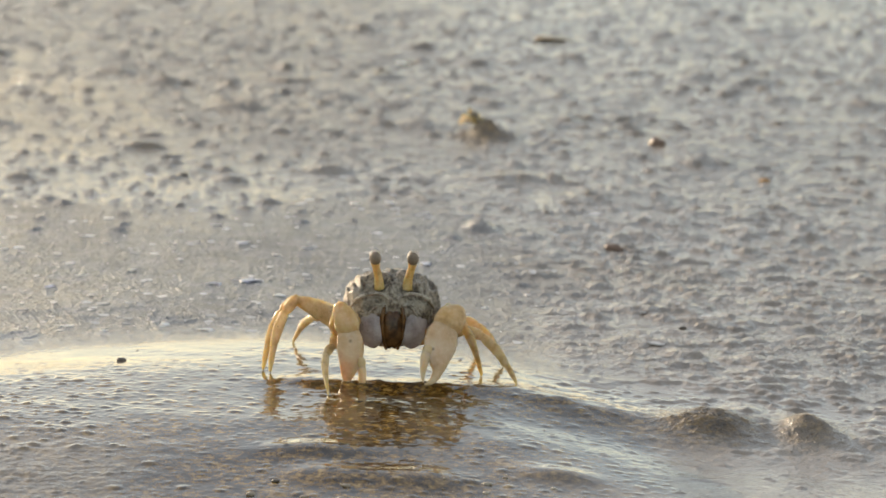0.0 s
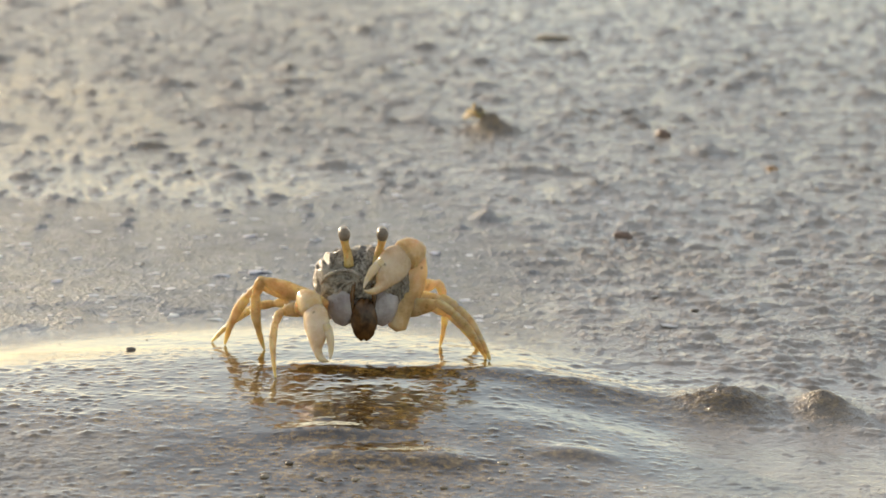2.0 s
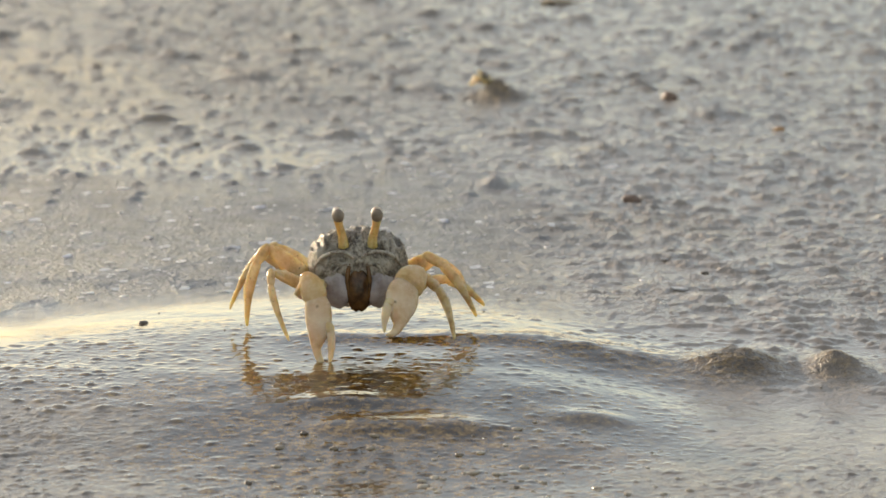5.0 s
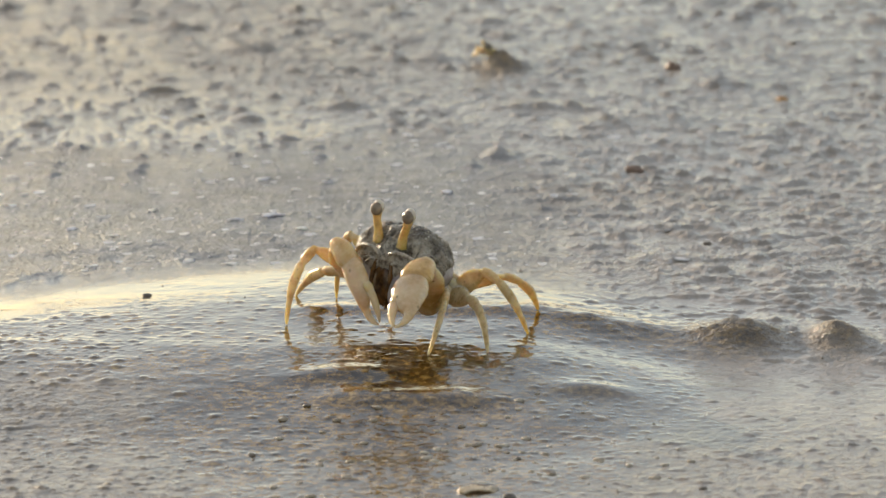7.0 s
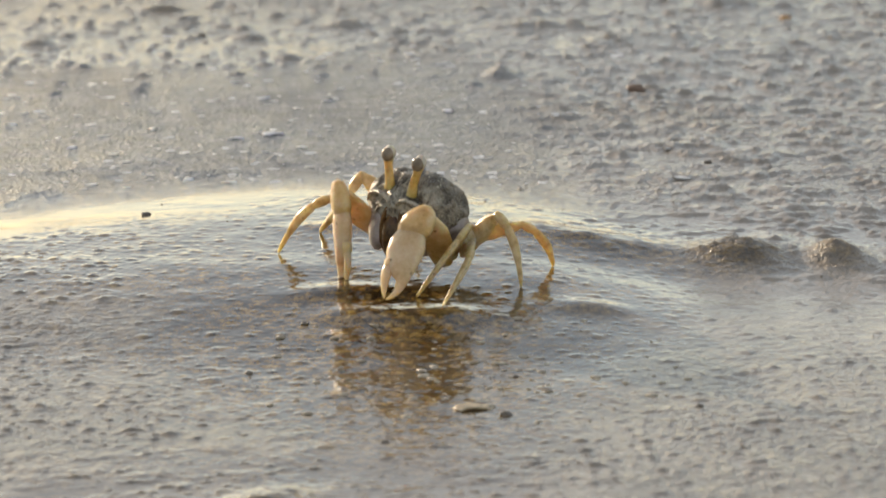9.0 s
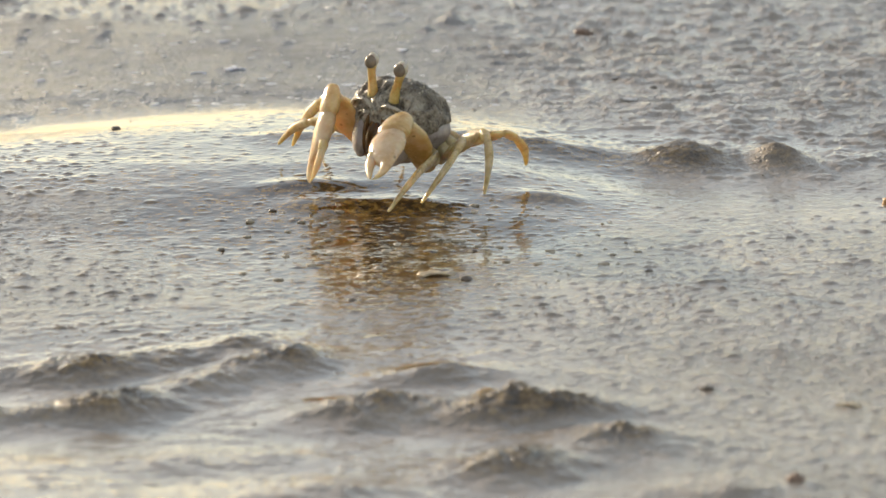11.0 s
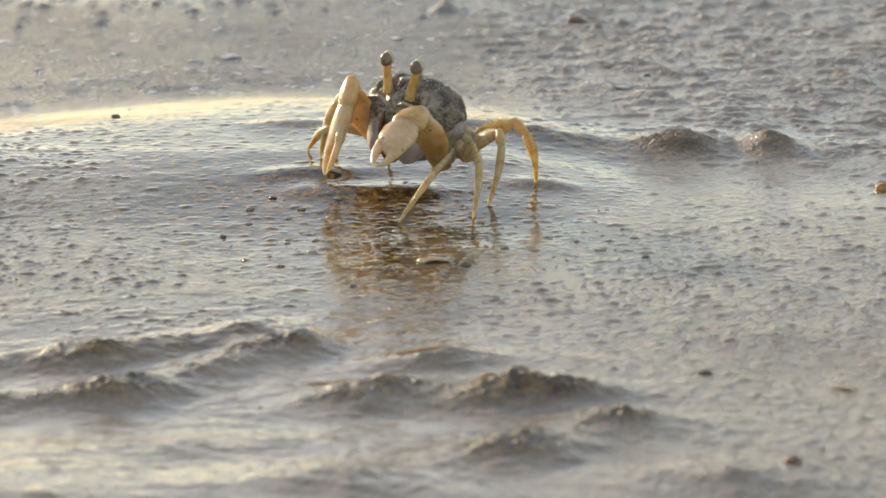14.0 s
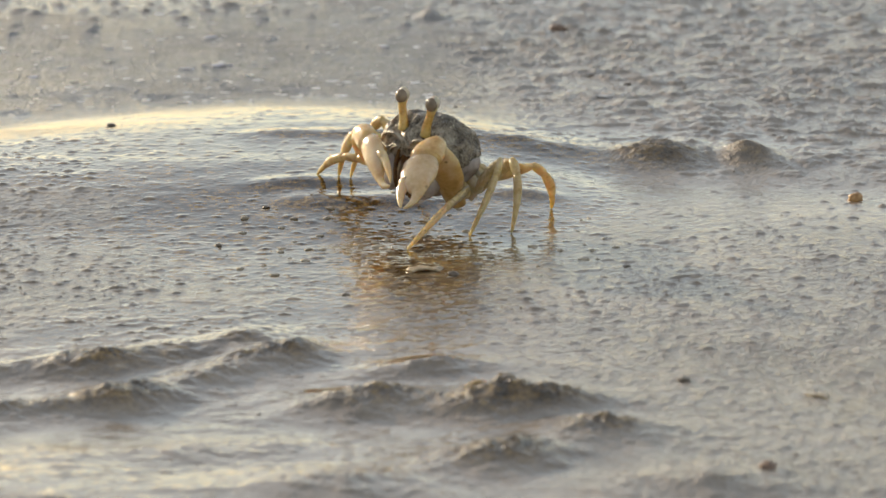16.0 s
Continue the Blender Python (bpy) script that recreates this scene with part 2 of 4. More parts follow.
def waves(x, y, size, seed, octaves=3, fall=0.5):
    c, s = math.cos(0.6 + seed), math.sin(0.6 + seed)
    total, weight = 0.0, 1.0
    for k in range(octaves):
        u, v = (c * x - s * y) / size, (s * x + c * y) / size
        total = total + weight * lattice(u + 17.3 * k, v - 9.1 * k, seed * 31 + k)
        weight, size = weight * fall, size * 0.47
    return total


def hump(x, y, cx, cy, sx, sy, turn=0.0):
    c, s = math.cos(radians(turn)), math.sin(radians(turn))
    u, v = c * (x - cx) + s * (y - cy), -s * (x - cx) + c * (y - cy)
    return np.exp(-0.5 * ((u / sx) ** 2 + (v / sy) ** 2))


def ridge(x, y, x0, y0, x1, y1, width):
    """1 along a line on the ground, falling off to its sides and past its ends."""
    dx, dy = x1 - x0, y1 - y0
    long = math.hypot(dx, dy)
    u = ((x - x0) * dx + (y - y0) * dy) / long
    v = (-(x - x0) * dy + (y - y0) * dx) / long
    past = np.maximum(0, np.maximum(-u, u - long))
    return np.exp(-0.5 * ((v / width) ** 2 + (past / (1.6 * width)) ** 2))


def ease(v, low, high):
    u = np.clip((v - low) / (high - low), 0, 1)
    return u * u * (3 - 2 * u)


def bank(x, y):
    """How far a place lies behind the edge of the low near bank, in metres."""
    return y - np.interp(x, [-0.20, -0.114, -0.072, -0.049, -0.030, -0.012, 0.008, 0.025, 0.045, 0.09], [-0.165, -0.118, -0.095, -0.084, -0.082, -0.087, -0.100, -0.117, -0.135, -0.20])


def beads(x, y, cell, seed, share, low=0.18, high=0.5, lie=1.0):
    """Scattered rounded lumps, one at most in each cell of a jittered grid: their height as a share of the cell's size."""
    gx, gy = x / cell + 0.22 * waves(x, y, 1.1 * cell, seed, 1), y / (cell * lie) + 0.22 * waves(x, y, 1.3 * cell, seed + 50, 1)
    ix, iy = np.floor(gx).astype(np.int64), np.floor(gy).astype(np.int64)
    top = np.zeros_like(gx)
    for di in (-1, 0, 1):
        for dj in (-1, 0, 1):
            i, j = ix + di, iy + dj
            h = (i * 374761393 + j * 668265263 + seed * 974634777) & 0x7FFFFFFF
            h = ((h ^ (h >> 13)) * 1274126177) & 0x7FFFFFFF
            h = h ^ (h >> 16)
            r = low + (high - low) * ((h >> 16) & 255) / 255.0 * ((h >> 9) & 127) / 127.0
            q = ((gx - i - 0.15 - 0.7 * (h & 255) / 255.0) ** 2 + (gy - j - 0.15 - 0.7 * ((h >> 8) & 255) / 255.0) ** 2) / (r * r)
            there = ((h >> 4) & 1023) / 1023.0 < share
            top = np.maximum(top, np.where(there, r * np.maximum(1 - q, 0) ** 1.5, 0))
    return top


def flats(x, y):
    """How smooth and water-covered the sand is, 0 to 1: the animal's track, the hollow behind the bank and the near veil of water."""
    wob = 0.014 * waves(x, y, 0.05, 5, 2)
    path = np.maximum(hump(x, y, -0.002, -0.228, 0.048, 0.060), 0.95 * hump(x, y, -0.026, -0.150, 0.050, 0.046))
    path = ease(path + 8 * wob, 0.05, 0.85)
    puddle = ease(bank(x, y) + 0.4 * wob, -0.008, 0.030) * ease(0.045 - x + wob, 0.0, 0.055) * ease(0.20 - y + 2 * wob, 0.0, 0.10)
    veil = ease(0.020 - x + wob + 0.18 * (y + 0.2), -0.02, 0.05) * ease(-0.10 - y, -0.06, 0.02)
    return path, puddle, veil


def shore_band(x, y):
    """1 on the smooth slope that runs down into the hollow."""
    return np.exp(-((bank(x, y) - 0.006) / 0.030) ** 2) * ease(0.030 - x, 0.0, 0.08)


RIPPLE_TOPS = ((0.0145, -0.399, 0.0080, 0.0062, 0.0062), (-0.011, -0.3965, 0.0085, 0.0055, 0.0050), (0.0312, -0.4175, 0.0080, 0.0058, 0.0046),
               (0.0117, -0.4345, 0.0090, 0.0058, 0.0050), (0.001, -0.3705, 0.0085, 0.0036, 0.0026), (-0.040, -0.4290, 0.016, 0.006, 0.0020),
               (-0.015, -0.452, 0.010, 0.006, 0.0026), (0.045, -0.450, 0.012, 0.006, 0.0026), (0.027, -0.397, 0.012, 0.004, 0.0018), (-0.026, -0.3585, 0.0050, 0.0042, 0.0026))


def ripples(x, y):
    """The sand ripples of the foreground."""
    sway = 0.0022 * waves(x, y, 0.022, 21, 2)
    near = 0.92 + 0.16 * waves(x, y, 0.012, 8, 3, 0.6)
    u = y + sway
    h = 0.0036 * ridge(x, u, -0.110, -0.378, -0.066, -0.3625, 0.0052) + 0.0034 * ridge(x, u, -0.064, -0.3615, -0.036, -0.3460, 0.0046)
    h += 0.0042 * ridge(x, u, -0.110, -0.412, -0.060, -0.3965, 0.0058) + 0.0042 * ridge(x, u, -0.056, -0.3940, -0.030, -0.3615, 0.0052)
    for cx, cy, sx, sy, up in RIPPLE_TOPS:
        h += 1.3 * up * hump(x, u, cx, cy, sx, sy, 10)
    return 0.58 * near * h


def beach_height(x, y, fine=True):
    path, puddle, veil = flats(x, y)
    away = ease(y, 0.02, 0.35)
    brim = shore_band(x, y)
    calm = 1 - np.maximum(np.maximum(0.90 * path, 0.80 * puddle), 0.9 * brim)
    h = 0.0010 * waves(x, y, 0.09, 1, 2) * (1 - 0.7 * path) * (1 - 0.5 * puddle)
    right = ease(x + 0.35 * (y + 0.1), 0.02, 0.09) * ease(y, -0.22, -0.12)
    ripple = ripples(x, y)
    fore = ease(-y, 0.32, 0.37)
    if fine:
        clump = 0.5 + 0.5 * waves(x, y, 0.035, 13, 3, 0.6)
        # wet pimples of sand on the near flats, a few larger ones among them
        quiet = np.clip(1 - 0.75 * puddle - 0.9 * brim - (0.38 + 0.22 * ease(0.05 - x, 0.0, 0.04)) * fore, 0.06, 1) * (1 - 0.88 * path)
        near_share = np.clip(0.28 + 0.65 * clump, 0, 0.9) * (1 - away)
        h += quiet * 0.0042 * 0.26 * beads(x, y, 0.0042, 2, near_share, 0.15, 0.55, 0.8)
        h += quiet * 0.0024 * 0.26 * beads(x, y, 0.0024, 32, 0.7 * near_share, 0.2, 0.5)
        h += quiet * 0.0095 * 0.20 * beads(x, y, 0.0095, 33, 0.16 * (1 - away), 0.15, 0.42, 0.7)
        # flat bubbles and wet grains standing in the clear water of the track
        h += path * 0.0062 * 0.12 * beads(x, y, 0.0062, 38, 0.85, 0.16, 0.42, 0.8) + path * 0.0030 * 0.10 * beads(x, y, 0.0030, 39, 0.85, 0.2, 0.5, 0.8)
        # crumbly drier sand to one side and soft lumps farther off
        mid = waves(x, y * 1.3, 0.0085, 3, 3, 0.6)
        h += calm * (0.00022 + 0.00085 * right * (1 - 0.3 * away)) * np.maximum(mid - 0.05, -0.25)
        far_share = np.clip(0.12 + 0.62 * clump, 0, 0.75) * ease(y, 0.0, 0.22) * (1 - 0.9 * puddle)
        h += 0.011 * 0.30 * beads(x, y, 0.011, 35, far_share, 0.2, 0.55, 0.9)
        h += 0.019 * 0.29 * beads(x, y, 0.019, 36, 0.75 * far_share, 0.15, 0.55, 0.9)
        h += 0.036 * 0.18 * beads(x, y, 0.036, 37, 0.45 * ease(y, 0.15, 0.5), 0.15, 0.5, 0.8)
        # curling worm trails in the bed of the hollow
        trail = np.abs(waves(x, y, 0.021, 41, 2, 0.5))
        h += 0.00035 * puddle * np.exp(-(trail / 0.055) ** 2) * ease(bank(x, y), 0.022, 0.045) * ease(0.115 - bank(x, y), 0, 0.05)
        h += ripple / 0.004 * 0.0007 * np.maximum(waves(x, y, 0.0040, 42, 3, 0.65), -0.3)
    # the raised near bank, sloping gently into the hollow of standing water
    h += 0.0050 * (1 - ease(bank(x, y), -0.040, 0.058)) * ease(0.06 - x, 0.0, 0.05) * ease(y, -0.26, -0.17)
    # mounds beside the animal's track
    rough = 0.88 + 0.14 * waves(x, y, 0.007, 7, 2, 0.5)
    h += 0.0052 * hump(x, y, 0.0914, -0.148, 0.0046, 0.0066, 15) * rough
    h += 0.0014 * hump(x, y, 0.0990, -0.153, 0.0060, 0.0060) * rough
    h += 0.0048 * hump(x, y, 0.0678, -0.147, 0.0085, 0.0070, 10) * rough
    h += 0.0020 * hump(x, y, 0.0785, -0.132, 0.0035, 0.0045) * rough
    h += 0.0024 * hump(x, y, 0.0385, -0.143, 0.0095, 0.0065, -8) * rough
    h += 0.0012 * hump(x, y, 0.0230, -0.138, 0.0070, 0.0060) * rough
    h -= 0.0010 * ridge(x, y, 0.03, -0.168, 0.11, -0.190, 0.009)
    # low swells of the far ground
    h += 0.0032 * hump(x, y, 0.0298, 0.250, 0.011, 0.008) + 0.0028 * hump(x, y, 0.060, 0.20, 0.014, 0.010) + 0.0025 * hump(x, y, 0.106, 0.31, 0.012, 0.010)
    h += 0.0062 * hump(x, y, 0.0155, 0.368, 0.0046, 0.0060) + 0.0022 * hump(x, y, 0.0215, 0.366, 0.0055, 0.007)
    h += ripple + 0.0060 * hump(x, y, -0.070, -0.470, 0.060, 0.028)
    # low wet swells that the animal stands over
    h += 0.0012 * ridge(x, y, -0.034, -0.1365, 0.008, -0.1385, 0.0045) + 0.0014 * ridge(x, y, -0.022, -0.2165, -0.004, -0.2175, 0.0048)
    h += 0.0017 * hump(x, y, -0.027, -0.2005, 0.0085, 0.0045, 5) + 0.0012 * hump(x, y, 0.0285, -0.2085, 0.005, 0.0035)
    # faint unevenness of the track
    h += path * (0.00016 * waves(x, y * 0.8, 0.012, 14, 2) + 0.00005 * waves(x, y * 0.8, 0.0052, 43, 2))
    return h


def beach():
    """One sheet of sand: fine where it is looked at, coarse to the horizon."""
    inner = np.linspace(-1, 1, 700)
    sides = np.concatenate([[-60, -14, -4, -2, -1.4], inner, [1.4, 2, 4, 14, 60]])
    near, far, rows = 0.36, 2.0, 1600
    depth = 1 / np.linspace(1 / near, 1 / far, rows)
    depth = np.concatenate([[-40, -6, -1, 0.05, 0.25], depth, [2.4, 3, 5, 9, 20, 60, 300, 1500]])
    half = np.where(depth < 0.4, 0.105, 0.034 + 0.168 * depth)
    x = sides[None, :] * half[:, None] - 0.004
    y = depth[:, None] - 0.84 + 0 * x
    z = beach_height(x, y) * ease(np.abs(sides), 3.0, 1.2)[None, :] * (ease(depth, 0.05, 0.3) * ease(-depth, -6.0, -2.2))[:, None]
    path, puddle, veil = flats(x, y)
    blot = waves(x, y, 0.06, 9, 3)
    shore = ease(-y, 0.02, 0.10)
    # share of the dark soaked colour: more on the track, less in the near sand
    wet = np.clip(0.34 + 0.16 * blot + 0.15 * veil + 0.28 * puddle + 0.66 * path - 0.3 * ease(-y, 0.30, 0.38) * ease(0.03 - x, 0.0, 0.06) - 0.1 * ease(-y, 0.30, 0.36) - 0.3 * ease(x, 0.0, 0.04) * ease(-y, 0.15, 0.20), 0, 1)
    # drier sand at the right; its paler colour also carries the low sun's brightness
    dry_sunlit = ease(x + 0.30 * (y + 0.1), 0.015, 0.075) * ease(y, -0.26, -0.12) * ease(0.45 - y, 0.0, 0.3)
    # mounds beside the track: darker brown, with less film
    knolls = np.maximum(hump(x, y, 0.0914, -0.152, 0.006, 0.009), hump(x, y, 0.0678, -0.151, 0.010, 0.009))
    # shaded near face of the far lump, put in as darker colour
    knolls = np.maximum(knolls, 0.6 * hump(x, y, 0.0175, 0.362, 0.008, 0.010))
    # ripple tops: matte brown sand, coloured darker still for their steep fronts' shade
    crest = ease(ripples(x, y), 0.0012, 0.0034)
    trough = ease(-y, 0.33, 0.37) * (1 - crest)
    film = np.clip(0.58 + 0.12 * trough * ease(0.04 - x, 0.0, 0.05) - 0.42 * crest - 0.26 * ease(-y, 0.20, 0.30) * ease(x, 0.0, 0.05) - 0.24 * ease(y, 0.12, 0.4) * (0.25 + 0.75 * ease(-x, -0.06, 0.10)) + 0.14 * blot * (1 - 0.8 * ease(y, 0.05, 0.3)) + 0.24 * shore + 0.25 * path + 0.15 * shore_band(x, y) - 0.42 * puddle * ease(bank(x, y), 0.012, 0.06) - 0.06 * dry_sunlit - 0.7 * knolls - 0.12 * ease(z, 0.001, 0.004) * (1 - shore), 0.0, 1)
    # wet sets only colour here: paler at the right, darker on mounds and crests
    wet = np.clip(wet - 0.45 * dry_sunlit + 0.5 * knolls + 0.6 * crest, 0.02, 1)
    # beyond the stretch that is looked at, plain damp sand
    home = ease(0.55 - np.abs(x), 0.0, 0.2) * ease(y + 0.80, 0.0, 0.2) * ease(1.7 - y, 0.0, 0.4)
    wet, film, puddle = 0.36 + (wet - 0.36) * home, 0.62 + (film - 0.62) * home, puddle * home
    count, across = x.shape
    verts = np.stack([x, y, z], -1).reshape(-1, 3)
    index = np.arange(count * across).reshape(count, across)
    faces = np.stack([index[:-1, :-1], index[:-1, 1:], index[1:, 1:], index[1:, :-1]], -1).reshape(-1, 4)
    mesh = bpy.data.meshes.new("ground")
    mesh.vertices.add(len(verts))
    mesh.vertices.foreach_set("co", verts.ravel())
    mesh.loops.add(faces.size)
    mesh.loops.foreach_set("vertex_index", faces.ravel().astype(np.int32))
    mesh.polygons.add(len(faces))
    mesh.polygons.foreach_set("loop_start", np.arange(0, faces.size, 4, dtype=np.int32))
    mesh.update(calc_edges=True)
    mesh.polygons.foreach_set("use_smooth", np.ones(len(faces), bool))
    layer = mesh.attributes.new("wet", "FLOAT", "POINT")
    layer.data.foreach_set("value", wet.ravel().astype(np.float32))
    layer = mesh.attributes.new("film", "FLOAT", "POINT")
    layer.data.foreach_set("value", film.ravel().astype(np.float32))
    # where the sky's reflection in the hollow is coloured in
    layer = mesh.attributes.new("sky_tint", "FLOAT", "POINT")
    layer.data.foreach_set("value", (0.85 * puddle * ease(bank(x, y), 0.008, 0.04)).ravel().astype(np.float32))
    mesh.materials.append(SAND)
    return tagged(new("ground", mesh), "wet grey-brown beach sand with small lumps and shallow water", "sand", kind="structure")


beach()


def height(x, y):
    return float(beach_height(np.array([float(x)]), np.array([float(y)]), False)[0])


# ---- mesh helpers ----
def part(name, bm, material, parent=None, label=""):
    mesh = bpy.data.meshes.new(name)
    bm.to_mesh(mesh)
    bm.free()
    mesh.materials.append(material)
    mesh.polygons.foreach_set("use_smooth", np.ones(len(mesh.polygons), bool))
    ob = new(name, mesh)
    ob.parent = parent
    return tagged(ob, label)


def tube(points, sides=14, bm=None):
    """A limb through points of (x, y, z, half width, half thickness), closed and rounded at its ends; the width lies along z."""
    bm = bm or bmesh.new()
    fine = []
    pts = [Vector(p[:3]) for p in points]
    steps = 5
    for i in range(len(points) - 1):
        p0, p1, p2, p3 = pts[max(i - 1, 0)], pts[i], pts[i + 1], pts[min(i + 2, len(pts) - 1)]
        for k in range(steps + (i == len(points) - 2)):
            u = k / steps
            place = 0.5 * ((2 * p1) + (p2 - p0) * u + (2 * p0 - 5 * p1 + 4 * p2 - p3) * u * u + (3 * p1 - p0 - 3 * p2 + p3) * u**3)
            fine.append((place, points[i][3] * (1 - u) + points[i + 1][3] * u, points[i][4] * (1 - u) + points[i + 1][4] * u))
    rings = []
    for i, (place, wide, thick) in enumerate(fine):
        way = (fine[min(i + 1, len(fine) - 1)][0] - fine[max(i - 1, 0)][0]).normalized()
        side = Vector((0, 1, 0))
        up = way.cross(side).normalized()
        side = up.cross(way).normalized()
        if up.z < 0 and abs(up.z) > 0.3:
            up, side = -up, -side
        rings.append([bm.verts.new(place + up * wide * math.sin(a) + side * thick * math.cos(a))
                      for a in (2 * math.pi * k / sides for k in range(sides))])
    for a, b in zip(rings, rings[1:]):
        for k in range(sides):
            bm.faces.new((a[k], a[(k + 1) % sides], b[(k + 1) % sides], b[k]))
    for ring, place, turn in ((rings[0], fine[0], -1), (rings[-1], fine[-1], 1)):
        way = (fine[1][0] - fine[0][0]) if turn < 0 else (fine[-1][0] - fine[-2][0])
        tip = bm.verts.new(place[0] + way.normalized() * turn * 0.6 * min(place[1], place[2]))
        for k in range(sides):
            bm.faces.new((ring[k], ring[(k + 1) % sides], tip))
    bmesh.ops.recalc_face_normals(bm, faces=bm.faces)
    return bm


def blob(size, middle=(0, 0, 0), shape=None, rings=20, sides=28, bm=None):
    """A rounded body with half sizes; shape(direction) scales each direction."""
    bm = bm or bmesh.new()
    made = bmesh.ops.create_uvsphere(bm, u_segments=sides, v_segments=rings, radius=1.0)["verts"]
    for v in made:
        d = v.co.normalized()
        k = shape(d) if shape else 1.0
        v.co = Vector((d.x * size[0] * k, d.y * size[1] * k, d.z * size[2] * k)) + Vector(middle)
    return bm


MM = 0.001


def mm(points):
    return [tuple(v * MM for v in p) for p in points]


# ---- the crabs ----
HIPS = {"1": (11.0, 0.0, 14.0), "2": (11.0, 3.0, 14.0), "3": (10.5, 6.0, 14.5), "4": (9.0, 9.0, 15.0)}
HIPS_RIGHT = {"1": (10.8, 0.0, 12.8), "2": (11.2, 4.0, 13.6), "3": (11.2, 7.0, 14.6), "4": (10.5, 9.0, 15.2)}
SHOULDER = (10.0, -4.0, 14.0)
KNEES = {"L1": (-0.7, -0.3, 0.65), "L2": (-0.75, -0.1, 0.65), "L3": (-0.7, 0.1, 0.7), "L4": (-0.6, 0.4, 0.75),
         "R1": (0.5, -0.5, 0.4), "R2": (0.6, -0.2, 0.5), "R3": (0.7, 0.1, 0.55), "R4": (0.7, 0.3, 0.38)}
# lengths of the upper and the lower part of each leg, and its stoutness
LENGTHS = {"L1": (15, 20, 0.70), "L2": (15.5, 20.5, 0.82), "L3": (15.5, 20.5, 0.80), "L4": (15, 21, 0.66),
           "R1": (11, 20.5, 0.80), "R2": (10.5, 20, 0.80), "R3": (9, 18.5, 0.76), "R4": (11.5, 17.5, 0.74)}
ARM, HAND = 15.0, 22.0


def shell_shape(d):
    """Boxy, high-shouldered shell: full at the front corners, narrower behind."""
    k = 1.0 / (abs(d.x) ** 2.6 + abs(d.y) ** 2.7 + abs(d.z) ** 2.1) ** (1 / 2.45)
    if d.y > 0:
        k *= 1 - 0.10 * d.y * abs(d.x)
    return k * (1 + 0.025 * noise.noise(d * 4.0) + 0.012 * noise.noise(d * 11.0))


def carapace_mesh():
    bm = blob((12.4 * MM, 9.4 * MM, 8.7 * MM), (0, -0.3 * MM, 21.0 * MM), shell_shape, 84, 124)
    for v in bm.verts:
        # brow over the eyes, with two sockets and a middle ridge
        front = max(0.0, -v.co.y / MM - 5.0)
        x, z = v.co.x / MM, v.co.z / MM
        if front > 0 and z > 18:
            v.co.y += 1.4 * MM * math.exp(-((abs(x) - 5.2) / 2.4) ** 2 - ((z - 24.5) / 2.2) ** 2)
            v.co.y -= 0.9 * MM * math.exp(-(x / 1.4) ** 2 - ((z - 24.0) / 2.5) ** 2)
            v.co.z += 0.8 * MM * math.exp(-((abs(x) - 9.5) / 1.8) ** 2) * min(front, 3) / 3
        v.co.z += 0.3 * MM * math.sin(x * 0.9) ** 2 * (v.co.z > 24 * MM)
        # the back slopes down behind the eyes
        v.co.z -= 0.16 * max(0.0, v.co.y + 2 * MM) * (v.co.z > 20 * MM)
        # soft folds of the shell, running down its front and sides
        p = Vector((v.co.x, 0.6 * v.co.y, 0.45 * v.co.z)) / (2.6 * MM)
        p += 0.7 * Vector((noise.noise(0.5 * p), 0, noise.noise(0.5 * p + Vector((9, 0, 0)))))
        v.co *= 1 + 0.085 * (0.3 - abs(noise.noise(p)))
    for v in list(bm.verts):
        # the lower edge of the shell, higher along the flanks and at the back
        edge = (18.0 + 3.4 * min(1, max(0, (v.co.y / MM + 6) / 6)) + 0.25 * math.sin(900 * v.co.y)) * MM
        if v.co.z < edge:
            v.co.z = edge + (v.co.z - edge) * 0.12
            v.co.x *= 0.965
            v.co.y *= 0.965
    return bm


def belly_mesh():
    def shape(d):
        k = 1.0 / (abs(d.x) ** 2.8 + abs(d.y) ** 2.6 + abs(d.z) ** 2.2) ** (1 / 2.6)
        return k * (1 + 0.02 * noise.noise(d * 5.0))
    bm = blob((11.9 * MM, 9.0 * MM, 8.0 * MM), (0, -0.1 * MM, 17.8 * MM), shape, 32, 48)
    for v in bm.verts:
        # narrower towards the underside, like a shield
        low = min(1, max(0, (19 * MM - v.co.z) / (9 * MM)))
        v.co.x *= 1 - 0.34 * low
        v.co.y *= 1 - 0.16 * low * (v.co.y > 0)
        # the long groove between flank and underside
        v.co *= 1 - 0.018 * math.exp(-((v.co.z / MM - 15.0) / 0.6) ** 2)
    return bm


def cheek_mesh(side):
    def shape(d):
        return (1 + 0.05 * noise.noise(d * 4.0 + Vector((side, 0, 0)))) * (1 - 0.16 * max(0.0, -d.z))
    bm = blob((3.9 * MM, 2.5 * MM, 6.0 * MM), (0, 0, 0), shape, 26, 32)
    turn = Matrix.Translation((side * 5.4 * MM, -7.9 * MM, 15.9 * MM)) @ pose(0, 0, 0, -9, side * 17, side * 27)
    bmesh.ops.transform(bm, matrix=turn, verts=bm.verts)
    return bm


def mouth_mesh():
    def shape(d):
        return (1 + 0.06 * noise.noise(d * 5.0)) * (1 - 0.10 * math.exp(-(d.x / 0.12) ** 2)) * (1 - 0.12 * max(0.0, -d.z))
    return blob((3.4 * MM, 2.5 * MM, 6.0 * MM), (0, -8.5 * MM, 16.0 * MM), shape, 26, 32)


